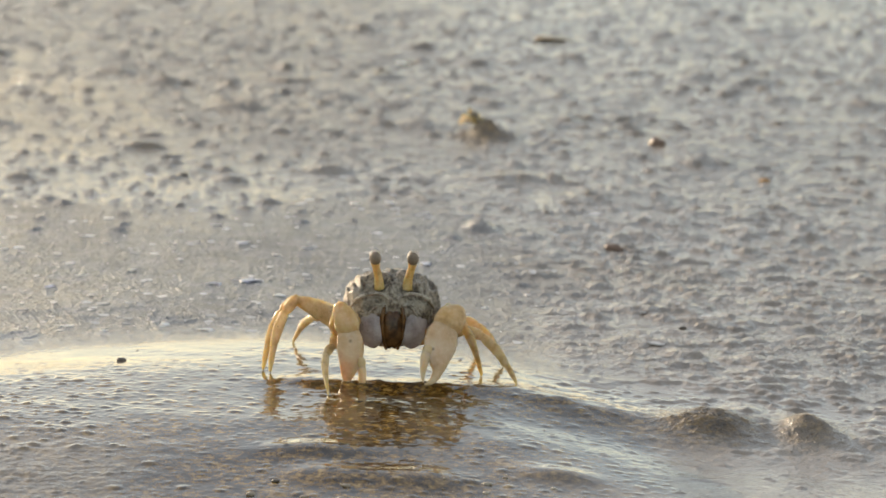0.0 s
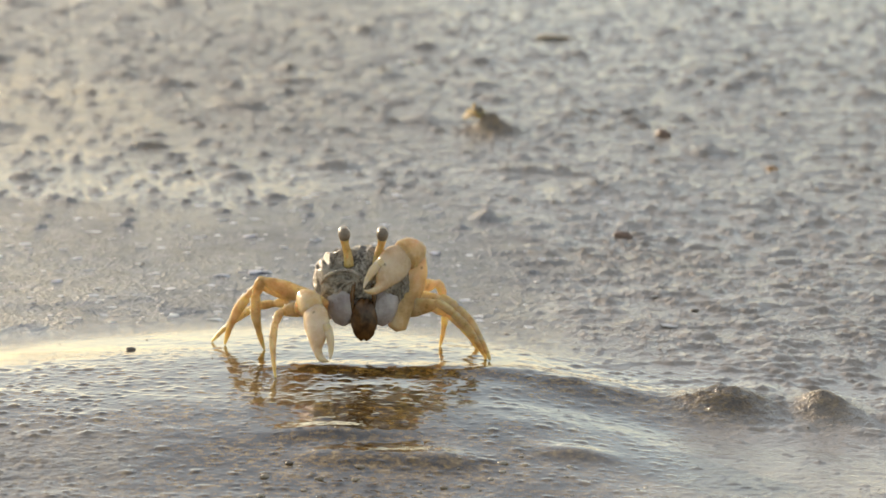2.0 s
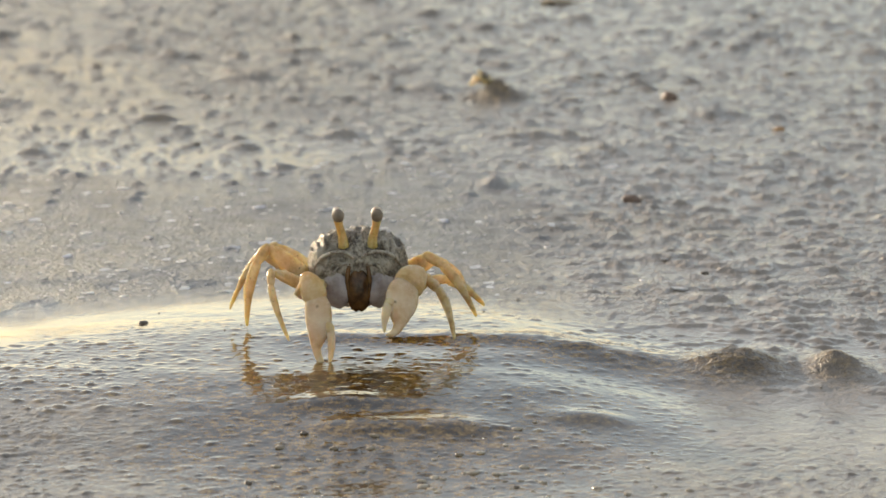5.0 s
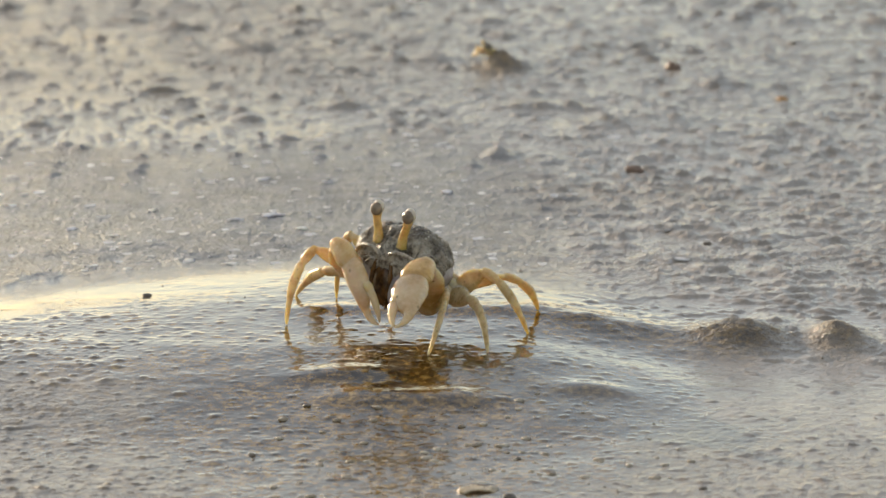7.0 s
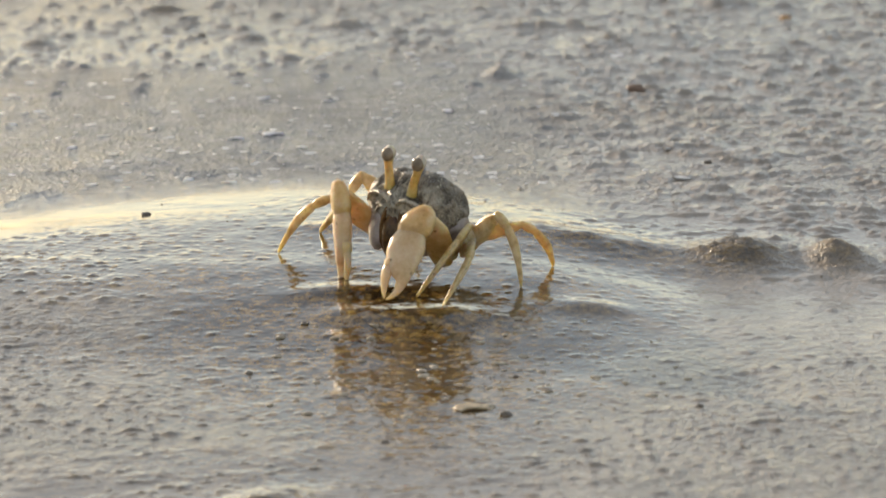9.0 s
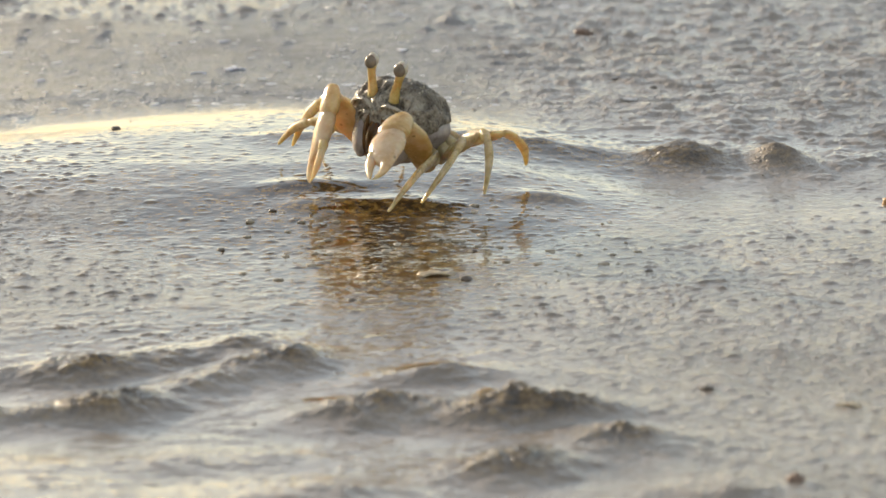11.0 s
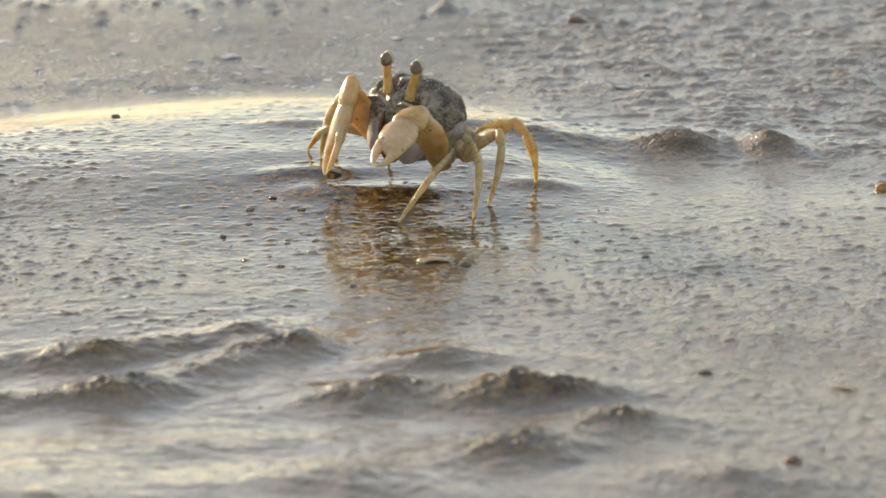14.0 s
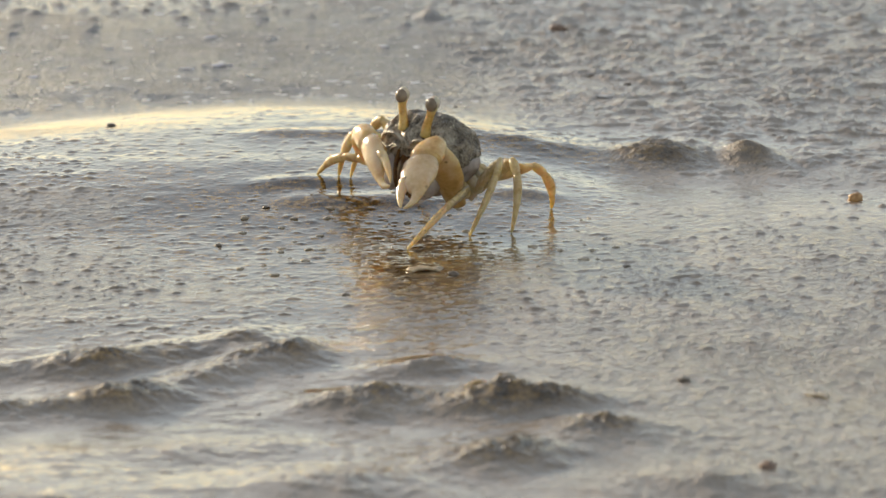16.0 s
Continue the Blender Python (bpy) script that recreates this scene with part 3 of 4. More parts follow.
def jaw_mesh(side):
    return tube(mm([(side * 2.2, -9.2, 22.2, 0.5, 0.7), (side * 2.75, -9.8, 18.6, 0.6, 0.9), (side * 2.5, -9.8, 14.4, 0.6, 0.9), (side * 1.4, -9.0, 10.8, 0.35, 0.5)]), 10)


def fold_mesh(side, k):
    """One of the wrinkles that fan out over the cheek from the top of the mouth to the corner of the shell."""
    u = k / 3
    return tube(mm([(side * (1.4 + 0.4 * k), -9.4 + 0.1 * k, 21.6 + 0.5 * k, 0.25, 0.35), (side * (3.4 + 1.0 * k), -9.6 + 0.5 * k, 22.3 + 0.25 * k, 0.42, 0.5),
                    (side * (5.4 + 1.25 * k), -9.2 + 0.7 * k, 20.9 + 0.35 * k, 0.38, 0.5), (side * (6.9 + 1.1 * k), -8.5 + 0.75 * k, 18.2 + 0.9 * u, 0.3, 0.4),
                    (side * (7.6 + 0.95 * k), -7.9 + 0.8 * k, 15.8 + 1.6 * u, 0.15, 0.25)]), 10)


def bristle_mesh(points, seed):
    """Short wet hairs and grains along the upper edge of a limb, one fringe."""
    rng = random.Random(seed)
    bm = bmesh.new()
    for (x0, z0), (x1, z1) in zip(points, points[1:]):
        for k in range(7):
            u = (k + rng.random()) / 7
            x, z, r = x0 + (x1 - x0) * u, z0 + (z1 - z0) * u, 0.13 + 0.16 * rng.random() ** 2
            tip = Vector((x + 0.5 * rng.random(), 0.5 * (rng.random() - 0.5), z + 0.35 + 0.55 * rng.random())) * MM
            ring = [bm.verts.new(Vector((x + r * math.cos(a), 1.6 * r * math.sin(a), z - 0.35)) * MM) for a in (0, 1.26, 2.51, 3.77, 5.03)]
            top = bm.verts.new(tip)
            for i in range(5):
                bm.faces.new((ring[i], ring[(i + 1) % 5], top))
    return bm


def crab(label, group=""):
    """A crab at rest about its own middle on the ground, facing -y. Returns it and its legs and claws."""
    body = tagged(new("crab"), label, "crab", group)
    part("carapace", carapace_mesh(), CARAPACE, body, "mottled grey-brown domed shell with pale spots")
    part("belly", belly_mesh(), CHEEK, body, "smooth lavender-grey underside")
    mouth = part("mouth", mouth_mesh(), MOUTH, body, "wet dark brown mouth")
    for side in (-1, 1):
        part("cheek", cheek_mesh(side), CHEEK, body)
        part("jaw", jaw_mesh(side), JAW, body, "orange-brown mouth part")
        for k in range(4):
            part("face_fold", fold_mesh(side, k), CARAPACE, body)
        part("brow", tube(mm([(side * 1.2, -9.7, 24.0, 0.5, 0.7), (side * 3.2, -10.0, 25.3, 0.5, 0.7), (side * 6.0, -9.6, 25.2, 0.5, 0.7),
                              (side * 8.8, -8.4, 23.9, 0.5, 0.6), (side * 10.6, -6.8, 21.4, 0.35, 0.45)]), 10), CARAPACE, body, "ridged dark brow")
        stalk = part("eye_stalk", tube(mm([(side * 3.5, -7.5, 26.2, 1.45, 1.3), (side * 3.8, -7.6, 28.9, 1.1, 1.0), (side * 4.5, -7.5, 31.5, 0.95, 0.95),
                                           (side * 4.8, -7.3, 33.4, 1.3, 1.2)]), 14), STALK, body, "yellow eye stalk")
        part("eye", blob((1.5 * MM, 1.4 * MM, 1.7 * MM), (side * 4.8 * MM, -7.8 * MM, 34.1 * MM), None, 16, 20), EYE, stalk, "glossy dark brown eye")
        part("eye_cap", blob((1.5 * MM, 1.2 * MM, 1.75 * MM), (side * 4.85 * MM, -6.9 * MM, 34.5 * MM), None, 14, 18), RIM, stalk, "pale back of the eye")
    limbs = {"mouth": (mouth,)}
    for side, letter in ((-1, "L"), (1, "R")):
        for row, hip in HIPS.items():
            thigh, lower, k = LENGTHS[letter + row]
            a, b = thigh / 15, lower / 23
            leg = part("leg", tube(mm([(-4.5 * a, 0, -0.5, 1.9 * k, 1.4 * k), (0, 0, 0, 2.3 * k, 1.35 * k), (4.0 * a, 0, 0.25, 3.3 * k, 1.15 * k), (8.8 * a, 0, 0.35, 3.1 * k, 1.05 * k),
                                       (12.6 * a, 0, 0.2, 2.1 * k, 1.0 * k), (14.2 * a, 0, 0.1, 1.35 * k, 0.95 * k), (thigh + 0.3, 0, 0, 1.15 * k, 0.95 * k)]), 18), LEG, body, "translucent amber walking leg")
            shin = part("shin", tube(mm([(-0.6, 0, 0, 1.1 * k, 0.95 * k), (1.2 * b, 0, 0.7, 1.75 * k, 1.15 * k), (3.4 * b, 0, 1.4, 1.7 * k, 1.1 * k), (4.9 * b, 0, 1.7, 1.15 * k, 0.9 * k), (6.0 * b, 0, 1.9, 1.55 * k, 1.0 * k), (10.5 * b, 0, 2.1, 1.7 * k, 1.0 * k),
                                         (14.5 * b, 0, 1.8, 1.3 * k, 0.85 * k), (16.6 * b, 0, 1.4, 0.95 * k, 0.75 * k)])), LEG, leg)
            toe = part("toe", tube(mm([(16.0 * b, 0, 1.5, 1.05 * k, 0.8 * k), (17.2 * b, 0, 1.4, 1.0 * k, 0.75 * k), (19.5 * b, 0, 0.95, 0.9 * k, 0.65 * k), (22.2 * b, 0, 0.35, 0.55 * k, 0.42 * k), (lower - 0.2, 0, 0, 0.16, 0.16)]), 10), LEG, leg, "pointed pale toe")
            part("bristles", bristle_mesh([(1.0, 2.5 * k), (4.0 * a, 3.45 * k), (8.8 * a, 3.35 * k), (12.6 * a, 2.2 * k)], 7 * int(row) + side), HAIR, leg, "fringe of short wet hairs")
            fringe = part("bristles", bristle_mesh([(5.6 * b, 1.9 + 1.3 * k), (10.5 * b, 2.1 + 1.6 * k), (16.0 * b, 1.5 + 0.95 * k)], 9 * int(row) + side), HAIR, leg, "fringe of short wet hairs")
            limbs[letter + row] = (leg, shin, toe, fringe)
            hx, hy, hz = hip if side < 0 else HIPS_RIGHT[row]
            part("leg_joint", tube(mm([(side * (hx - 5.5), 0.7 * hy, hz + 2.2, 2.6 * k, 2.2 * k), (side * (hx - 2.2), 0.9 * hy, hz + 1.0, 2.9 * k, 2.4 * k), (side * hx, hy, hz + 0.1, 2.4 * k, 2.1 * k), (side * (hx + 1.0), hy, hz - 0.1, 1.6 * k, 1.5 * k)]), 14), LEG, body, "rounded amber leg joint")
        arm = part("claw_arm", tube(mm([(-5, 0, 0, 2.4, 1.6), (0, 0, 0, 3.0, 1.6), (5, 0, 0.5, 4.0, 1.5), (10, 0, 0.6, 4.1, 1.5), (13.4, 0, 0.3, 3.1, 1.7), (ARM, 0, 0, 2.2, 1.8)]), 20), CLAW, body, "translucent amber claw arm")
        # the claw of one side is a little larger
        w = 0.84 if side < 0 else 1.04
        wrist = part("wrist", tube(mm([(-2.4, 0, -0.3, 1.7 * w, 1.6 * w), (-0.8, 0, 0, 3.0 * w, 2.2 * w), (1.4, 0, 0.6, 3.8 * w, 2.6 * w), (3.6, 0, 0.9, 3.9 * w, 2.6 * w), (5.0, 0, 0.8, 3.3 * w, 2.2 * w), (5.9, 0, 0.6, 2.2 * w, 1.6 * w)]), 20), CLAW, arm)
        palm = part("palm", tube(mm([(3.4, 0, 0.6, 2.2 * w, 1.6 * w), (4.8, 0, 0.8, 3.4 * w, 2.1 * w), (7.2, 0, 0.9, 4.2 * w, 2.4 * w), (9.8, 0, 0.6, 4.3 * w, 2.3 * w), (12.4, 0, 0.0, 3.7 * w, 1.95 * w), (14.6, 0, -0.9, 2.6 * w, 1.5 * w),
                                     (16.8, 0, -1.6, 1.35 * w, 1.05 * w), (19.4, 0, -1.5, 0.9, 0.7), (21.2, 0, -0.6, 0.5, 0.42), (HAND, 0, 0.2, 0.14, 0.14)]), 22), FINGER, arm, "broad pale palm and fixed finger")
        fixed = part("knuckle", tube(mm([(11.6, 0, 2.6, 1.1 * w, 1.3 * w), (13.0, 0, 2.9, 1.4 * w, 1.5 * w), (14.2, 0, 2.9, 1.1 * w, 1.25 * w)]), 12), CLAW, arm, "amber finger joint")
        moving = part("moving_finger", tube(mm([(12.8, 0, 2.6, 1.4 * w, 1.15 * w), (15.2, 0, 2.8, 1.3 * w, 1.0 * w), (17.8, 0, 2.3, 0.95, 0.8), (20.2, 0, 1.5, 0.6, 0.5), (HAND - 0.2, 0, 0.7, 0.14, 0.14)]), 14), FINGER, arm)
        limbs[letter + "claw"] = (arm, wrist, palm, fixed, moving)
    return body, limbs


def bone(at, way, width):
    """A pose at a place with x along way and z as near to width as it can be."""
    x = Vector(way).normalized()
    y = Vector(width).cross(x).normalized()
    z = x.cross(y)
    m = Matrix((x, y, z)).transposed().to_4x4()
    m.translation = at
    return m


def leg_poses(name, foot):
    """The thigh in the crab's space and the shin in the thigh's, for a foot in the crab's space."""
    side = -1 if name[0] == "L" else 1
    hx, hy, hz = HIPS[name[1]] if side < 0 else HIPS_RIGHT[name[1]]
    hip = Vector((side * hx, hy, hz)) * MM
    thigh, shin = LENGTHS[name][0] * MM, LENGTHS[name][1] * MM
    d = foot - hip
    # a foot out of reach stays on the ground, nearer to the body
    flat = math.hypot(d.x, d.y)
    most = math.sqrt(max((thigh + shin - 0.0006) ** 2 - d.z**2, 0))
    d.x, d.y = d.x * min(1, most / flat), d.y * min(1, most / flat)
    far = min(max(d.length, shin - thigh + 0.002), thigh + shin - 0.0005)
    d.normalize()
    along = (thigh**2 - shin**2 + far**2) / (2 * far)
    off = math.sqrt(max(thigh**2 - along**2, 0))
    up = Vector(KNEES[name])
    up = (up - d * up.dot(d)).normalized()
    knee = hip + d * along + up * off
    upper = bone(hip, knee - hip, up)
    lower = bone(knee, hip + d * far - knee, up)
    return upper, upper.inverted() @ lower


def claw_poses(side, elbow, tip):
    shoulder = Vector((side * SHOULDER[0], SHOULDER[1], SHOULDER[2])) * MM
    way = (elbow - shoulder).normalized()
    upper = bone(elbow - way * ARM * MM, way, (side, 0.3 * side, 0.3 * side))
    out = Vector((0.3 if side > 0 else -0.5, -1, 0.25))
    x = (tip - elbow).normalized()
    wide = out.cross(x)
    lower = bone(elbow, x, -wide * side)
    return upper, upper.inverted() @ lower


beach_crab, beach_limbs = crab("pale amber ghost crab feeding on wet sand, eyes raised", "crabs on the beach")
far_crab, far_limbs = crab("small amber crab crouched behind a sand lump", "crabs on the beach")


# ---- loose pebbles, shells and crumbs ----
def stone_mesh(size, seed, flat=0.7, rough=0.34):
    def shape(d):
        p = d * 1.7 + Vector((seed * 3.1, seed * 1.7, -seed))
        return 1 + rough * noise.noise(p) + 0.5 * rough * noise.noise(p * 2.7)
    return blob((size * MM / 2, size * MM / 2 * 0.85, size * MM / 2 * flat), (0, 0, 0), shape, 12, 16)


def shell_mesh(size):
    """A shallow shell valve with ribs, hollow side down."""
    bm = bmesh.new()
    rings, rays = 8, 22
    grid = []
    for i in range(rings + 1):
        r = i / rings
        row = []
        for k in range(rays + 1):
            a = math.pi * (k / rays) * 1.1 - 0.05 * math.pi
            rib = 1 + 0.03 * math.cos(k * math.pi) * r
            row.append(bm.verts.new((size * MM * r * math.cos(a) * 0.55 * rib * (1 + 0.2 * math.sin(3 * a + size)), size * MM * r * math.sin(a) * 0.6 * rib, size * MM * (0.06 * (1 - r * r) + 0.05 * r * noise.noise(Vector((4 * r * math.cos(a), 4 * r * math.sin(a), size)))))))
        grid.append(row)
    for a, b in zip(grid, grid[1:]):
        for k in range(rays):
            bm.faces.new((a[k], a[k + 1], b[k + 1], b[k]))
    bmesh.ops.remove_doubles(bm, verts=bm.verts, dist=1e-6)
    made = bmesh.ops.solidify(bm, geom=bm.faces[:], thickness=0.05 * size * MM)
    return bm


def pebble(x, y, size, material, label, seed, flat=0.6):
    ob = part("pebble", stone_mesh(size, seed, flat), material)
    ob.matrix_world = pose(x, y, height(x, y) + size * MM * flat * 0.12, 4, -5, 40 * seed)
    return tagged(ob, label, "pebble", "pebbles on the sand")


def shell(x, y, size, material, label, turn):
    ob = part("shell", shell_mesh(size), material)
    ob.matrix_world = pose(x, y, height(x, y) - 0.00005, 3, 3, turn)
    return tagged(ob, label, "shell", "shells on the sand")


DARK = "small dark wet pebble on the sand"
for k, (x, y, size) in enumerate(((0.0700, -0.0330, 3.0), (-0.0830, -0.1110, 3.2), (0.0082, -0.2885, 3.4), (0.0490, -0.3815, 3.2), (0.1630, 0.700, 9.0),
                                  (-0.0355, -0.2225, 2.2), (0.1500, 0.440, 6.0), (-0.1005, 0.231, 5.0), (-0.0455, -0.2565, 2.2), (-0.0155, -0.3067, 2.2),
                                  (0.0470, -0.2846, 2.4), (0.0106, -0.2600, 1.9))):
    pebble(x, y, 0.9 * size, PEBBLE, DARK, k + 1, 0.36)
pebble(0.0893, 0.3522, 7.5, RUST, "reddish-brown pebble half sunk in wet sand", 21)
pebble(0.0577, 0.1030, 6.0, RUST, "reddish-brown pebble half sunk in wet sand", 22, 0.5)
pebble(0.1264, 0.2700, 4.5, OCHRE, "small ochre pebble on the sand", 23)
pebble(0.1116, -0.2058, 4.2, OCHRE, "rounded ochre pebble on smooth wet sand", 24, 0.8)
pebble(0.0560, -0.4440, 3.2, RUST, "reddish-brown pebble in a sand ripple", 25)
shell(0.0599, 0.7812, 22.0, SHELL, "yellowish shell lying on the sand", 20)
shell(0.0020, -0.2850, 6.5, SHELL, "worn ochre and white shell fragment", 15)
shell(0.0723, -0.3950, 4.0, SHELL, "worn ochre shell fragment on the sand", -30)
shell(-0.0215, 0.640, 10.0, WHITE, "small white shell on far wet sand", 70)


for k, (x, y, size) in enumerate(((-0.0695, 0.0158, 4.6), (-0.0961, 0.0334, 3.6), (-0.1039, -0.0065, 3.2), (-0.0667, 0.0878, 4.4), (-0.0792, -0.0480, 4.4), (-0.0656, -0.0574, 4.0),
                                  (-0.0579, 0.0225, 6.5), (-0.0480, 0.0034, 4.2), (-0.0940, -0.0583, 2.6), (-0.1189, 0.0041, 3.8), (-0.1428, 0.0405, 4.0), (-0.0447, -0.0297, 3.2), (-0.0040, 0.0600, 5.0))):
    shell(x, y, size, WHITE if k % 3 else LILAC, "bluish-white broken shell lying in shallow water", 67 * k)


def sliver(x0, y0, x1, y1, bow, wide, label):
    """A thin golden strip added along the edge of a ripple's top."""
    line = []
    for k in range(7):
        u = k / 6
        x, y = x0 + (x1 - x0) * u, y0 + (y1 - y0) * u + bow * math.sin(math.pi * u)
        line.append((x, y, height(x, y) + 0.0004 * math.sin(math.pi * u), wide * (0.3 + 0.7 * math.sin(math.pi * u)), 2.2 * wide * (0.3 + 0.7 * math.sin(math.pi * u))))
    ob = part("shell", tube(line, 8), GOLDEN)
    return tagged(ob, label, "shell", "shell rims in the ripples")


sliver(-0.0230, -0.3845, 0.0000, -0.3895, 0.0008, 0.00028, "long thin golden-brown strip along a ripple")
sliver(-0.0080, -0.3675, 0.0077, -0.3685, 0.0012, 0.00030, "thin golden-brown strip along a ripple")
sliver(0.0068, -0.3960, 0.0132, -0.3905, 0.0010, 0.00040, "short golden-brown strip on a ripple's top")


def scatter(name, material, count, low, high, seed, where, label, flat=0.7, sunk=0.15):
    """Many small lumps in one mesh."""
    rng = np.random.default_rng(seed)
    bm = bmesh.new()
    bmesh.ops.create_icosphere(bm, subdivisions=1, radius=1.0)
    base = np.array([v.co[:] for v in bm.verts])
    tri = np.array([[v.index for v in f.verts] for f in bm.faces])
    bm.free()
    x, y, size = where(rng, count)
    size = size * (low + (high - low) * rng.random(len(x)) ** 3)
    z = beach_height(x, y)
    turn = rng.random(len(x)) * 6.283
    lump = base[None] * (1 + 0.45 * (rng.random((len(x), len(base), 1)) - 0.5))
    lump = lump * (size[:, None, None] * np.array([1.0, 0.8, flat]) * MM / 2)
    c, s = np.cos(turn)[:, None], np.sin(turn)[:, None]
    verts = np.stack([lump[..., 0] * c - lump[..., 1] * s + x[:, None], lump[..., 0] * s + lump[..., 1] * c + y[:, None],
                      lump[..., 2] + (z + size * flat * sunk * MM)[:, None]], -1).reshape(-1, 3)
    faces = (tri[None] + (np.arange(len(x)) * len(base))[:, None, None]).reshape(-1, 3)
    mesh = bpy.data.meshes.new(name)
    mesh.from_pydata(verts.tolist(), [], faces.tolist())
    mesh.polygons.foreach_set("use_smooth", np.ones(len(faces), bool))
    mesh.materials.append(material)
    return tagged(new(name, mesh), label, "sand", kind="stuff")


def over_beach(rng, count):
    """Evenly spread as seen from the near side, sparse in the smooth wet hollows."""
    d = 1 / (1 / 2.0 + rng.random(count) * (1 / 0.36 - 1 / 2.0))
    x = (rng.random(count) * 2 - 1) * (0.03 + 0.17 * d) - 0.004
    y = d - 0.84
    path, puddle, veil = flats(x, y)
    clump = waves(x, y, 0.03, 12, 2)
    keep = (rng.random(count) > np.maximum(0.9 * path, 1.2 * puddle)) & (clump + 0.9 * rng.random(count) > 0.25)
    size = np.clip(d / 0.65, 0.75, 2.6)
    return x[keep], y[keep], size[keep]


def over_puddle(rng, count):
    x = -0.19 + 0.27 * rng.random(count)
    y = -0.06 + 0.30 * rng.random(count) ** 1.3
    path, puddle, veil = flats(x, y)
    keep = rng.random(count) < 0.15 + 0.85 * puddle
    return x[keep], y[keep], np.ones(keep.sum())


def over_track(rng, count):
    a, d = rng.random(count) * 6.283, rng.random(count) ** 0.7
    x, y = 0.002 + 0.050 * d * np.cos(a), -0.255 + 0.050 * d * np.sin(a)
    return x, y, np.ones(count)


def flakes(name, material, count, seed, label):
    """Thin broken bits of shell lying flat in shallow water, in one mesh."""
    rng = np.random.default_rng(seed)
    x, y, ones = over_puddle(rng, count)
    z = beach_height(x, y)
    verts, faces = [], []
    for px, py, pz in zip(x, y, z):
        sides, start = int(rng.integers(5, 9)), len(verts)
        size = (0.5 + 2.2 * rng.random() ** 2.5) * MM
        turn, long = rng.random() * 6.283, 0.5 + 0.5 * rng.random()
        lean = 0.22 * (rng.random(2) - 0.5)
        for top in (0, 1):
            for k in range(sides):
                a = 6.283 * (k + 0.5 * rng.random()) / sides
                u, v = size * math.cos(a), size * long * math.sin(a)
                dx, dy = u * math.cos(turn) - v * math.sin(turn), u * math.sin(turn) + v * math.cos(turn)
                verts.append((px + dx, py + dy, pz + (0.00008 if top else -0.0003) + lean[0] * dx + lean[1] * dy))
        faces.append([start + sides + k for k in range(sides)])
        faces += [(start + k, start + (k + 1) % sides, start + sides + (k + 1) % sides, start + sides + k) for k in range(sides)]
    mesh = bpy.data.meshes.new(name)
    mesh.from_pydata(verts, [], faces)
    mesh.materials.append(material)
    return tagged(new(name, mesh), label, "shell", kind="stuff")


scatter("sand_crumbs", CRUMB, 600, 0.45, 1.7, 3, over_beach, "scattered crumbs of wet brown sand", 0.5, -0.05)
scatter("pale_pebbles", PALE, 170, 0.6, 3.4, 6, over_track, "pale wet pebbles half sunk in shallow water", 0.30, 0.0)
flakes("shell_chips", CHIP, 700, 4, "white and lavender shell chips in shallow water")


# ---- movement ----
BODY_ROWS = [(0, -13, -117, 1.3, 5), (0.5, -15.5, -117, 2.1, 5), (1, -18.2, -120, 2.8, 6), (1.5, -20.8, -121, 2.5, 14), (2, -23.2, -121, 3.6, 5),
    (2.5, -26.2, -119, 2.5, 5), (3, -29.4, -119, 1.7, 4), (3.5, -30.1, -122, 2.3, 4), (4, -33.3, -128, 4.1, 5), (6.5, -14, -145, 0.7, 2), (7, -16.4,
    -152, 0.3, -36), (7.5, -12.4, -163, -0.7, -42), (8, -11.9, -168, 1.2, -42), (8.5, -14, -177, 0.4, -40)]
BODY_ROWS += [(9, -12, -180, -1.2, -42), (9.3, -11.3, -184, -0.7, -42), (9.7, -9.3, -192, 0.2, -44), (11.8, -5.2, -205, 0.2, -44), (12, -4.4, -208,
    -0.1, -45), (12.5, -3.3, -210, -0.2, -45), (13, -3.3, -210, -0.2, -45), (13.5, -3.3, -210, -0.5, -45), (14, -2.6, -210, -0.6, -43), (14.5, -1,
    -213, -2, -43), (15, 0.2, -215, -1.3, -43), (15.5, 0.9, -217, -2.2, -45), (16, 3.4, -228, -3.3, -43)]
FEET_L1 = [(0, -27, -152), (0.5, -27, -152), (1, -43, -145), (1.5, -43, -145), (2, -43, -149), (2.5, -44, -145), (3, -44, -145), (3.5, -44, -150), (4,
    -44, -150), (6.5, -39, -170), (7, -44, -153), (7.5, -45, -148), (8, -45, -148), (8.5, -45, -164), (9, -45, -164), (9.5, -44, -174), (9.7, -45,
    -167), (11.8, -32, -172), (12, -31, -177), (12.5, -33, -182), (13.5, -33, -182), (14, -29, -176), (14.5, -28, -179), (15, -27, -181), (15.5, -30,
    -188), (16, -24, -194)]
FEET_L2 = [(0, -43, -127), (0.5, -43, -127), (1, -47, -118), (1.5, -47, -127), (2, -48, -114), (2.5, -54, -113), (3, -59, -130), (3.5, -59, -130), (4,
    -59, -135), (6.5, -44, -150), (7, -44, -118), (7.5, -46, -137), (8, -44, -139), (8.5, -41, -162), (9, -36, -143), (9.5, -36, -184), (9.7, -38,
    -164), (11.8, -30, -178), (12, -30, -178), (12.5, -31, -182), (13.5, -31, -182), (14, -25, -184), (14.5, -25, -184), (15, -26, -190), (15.5, -26,
    -190), (16, -18, -197)]
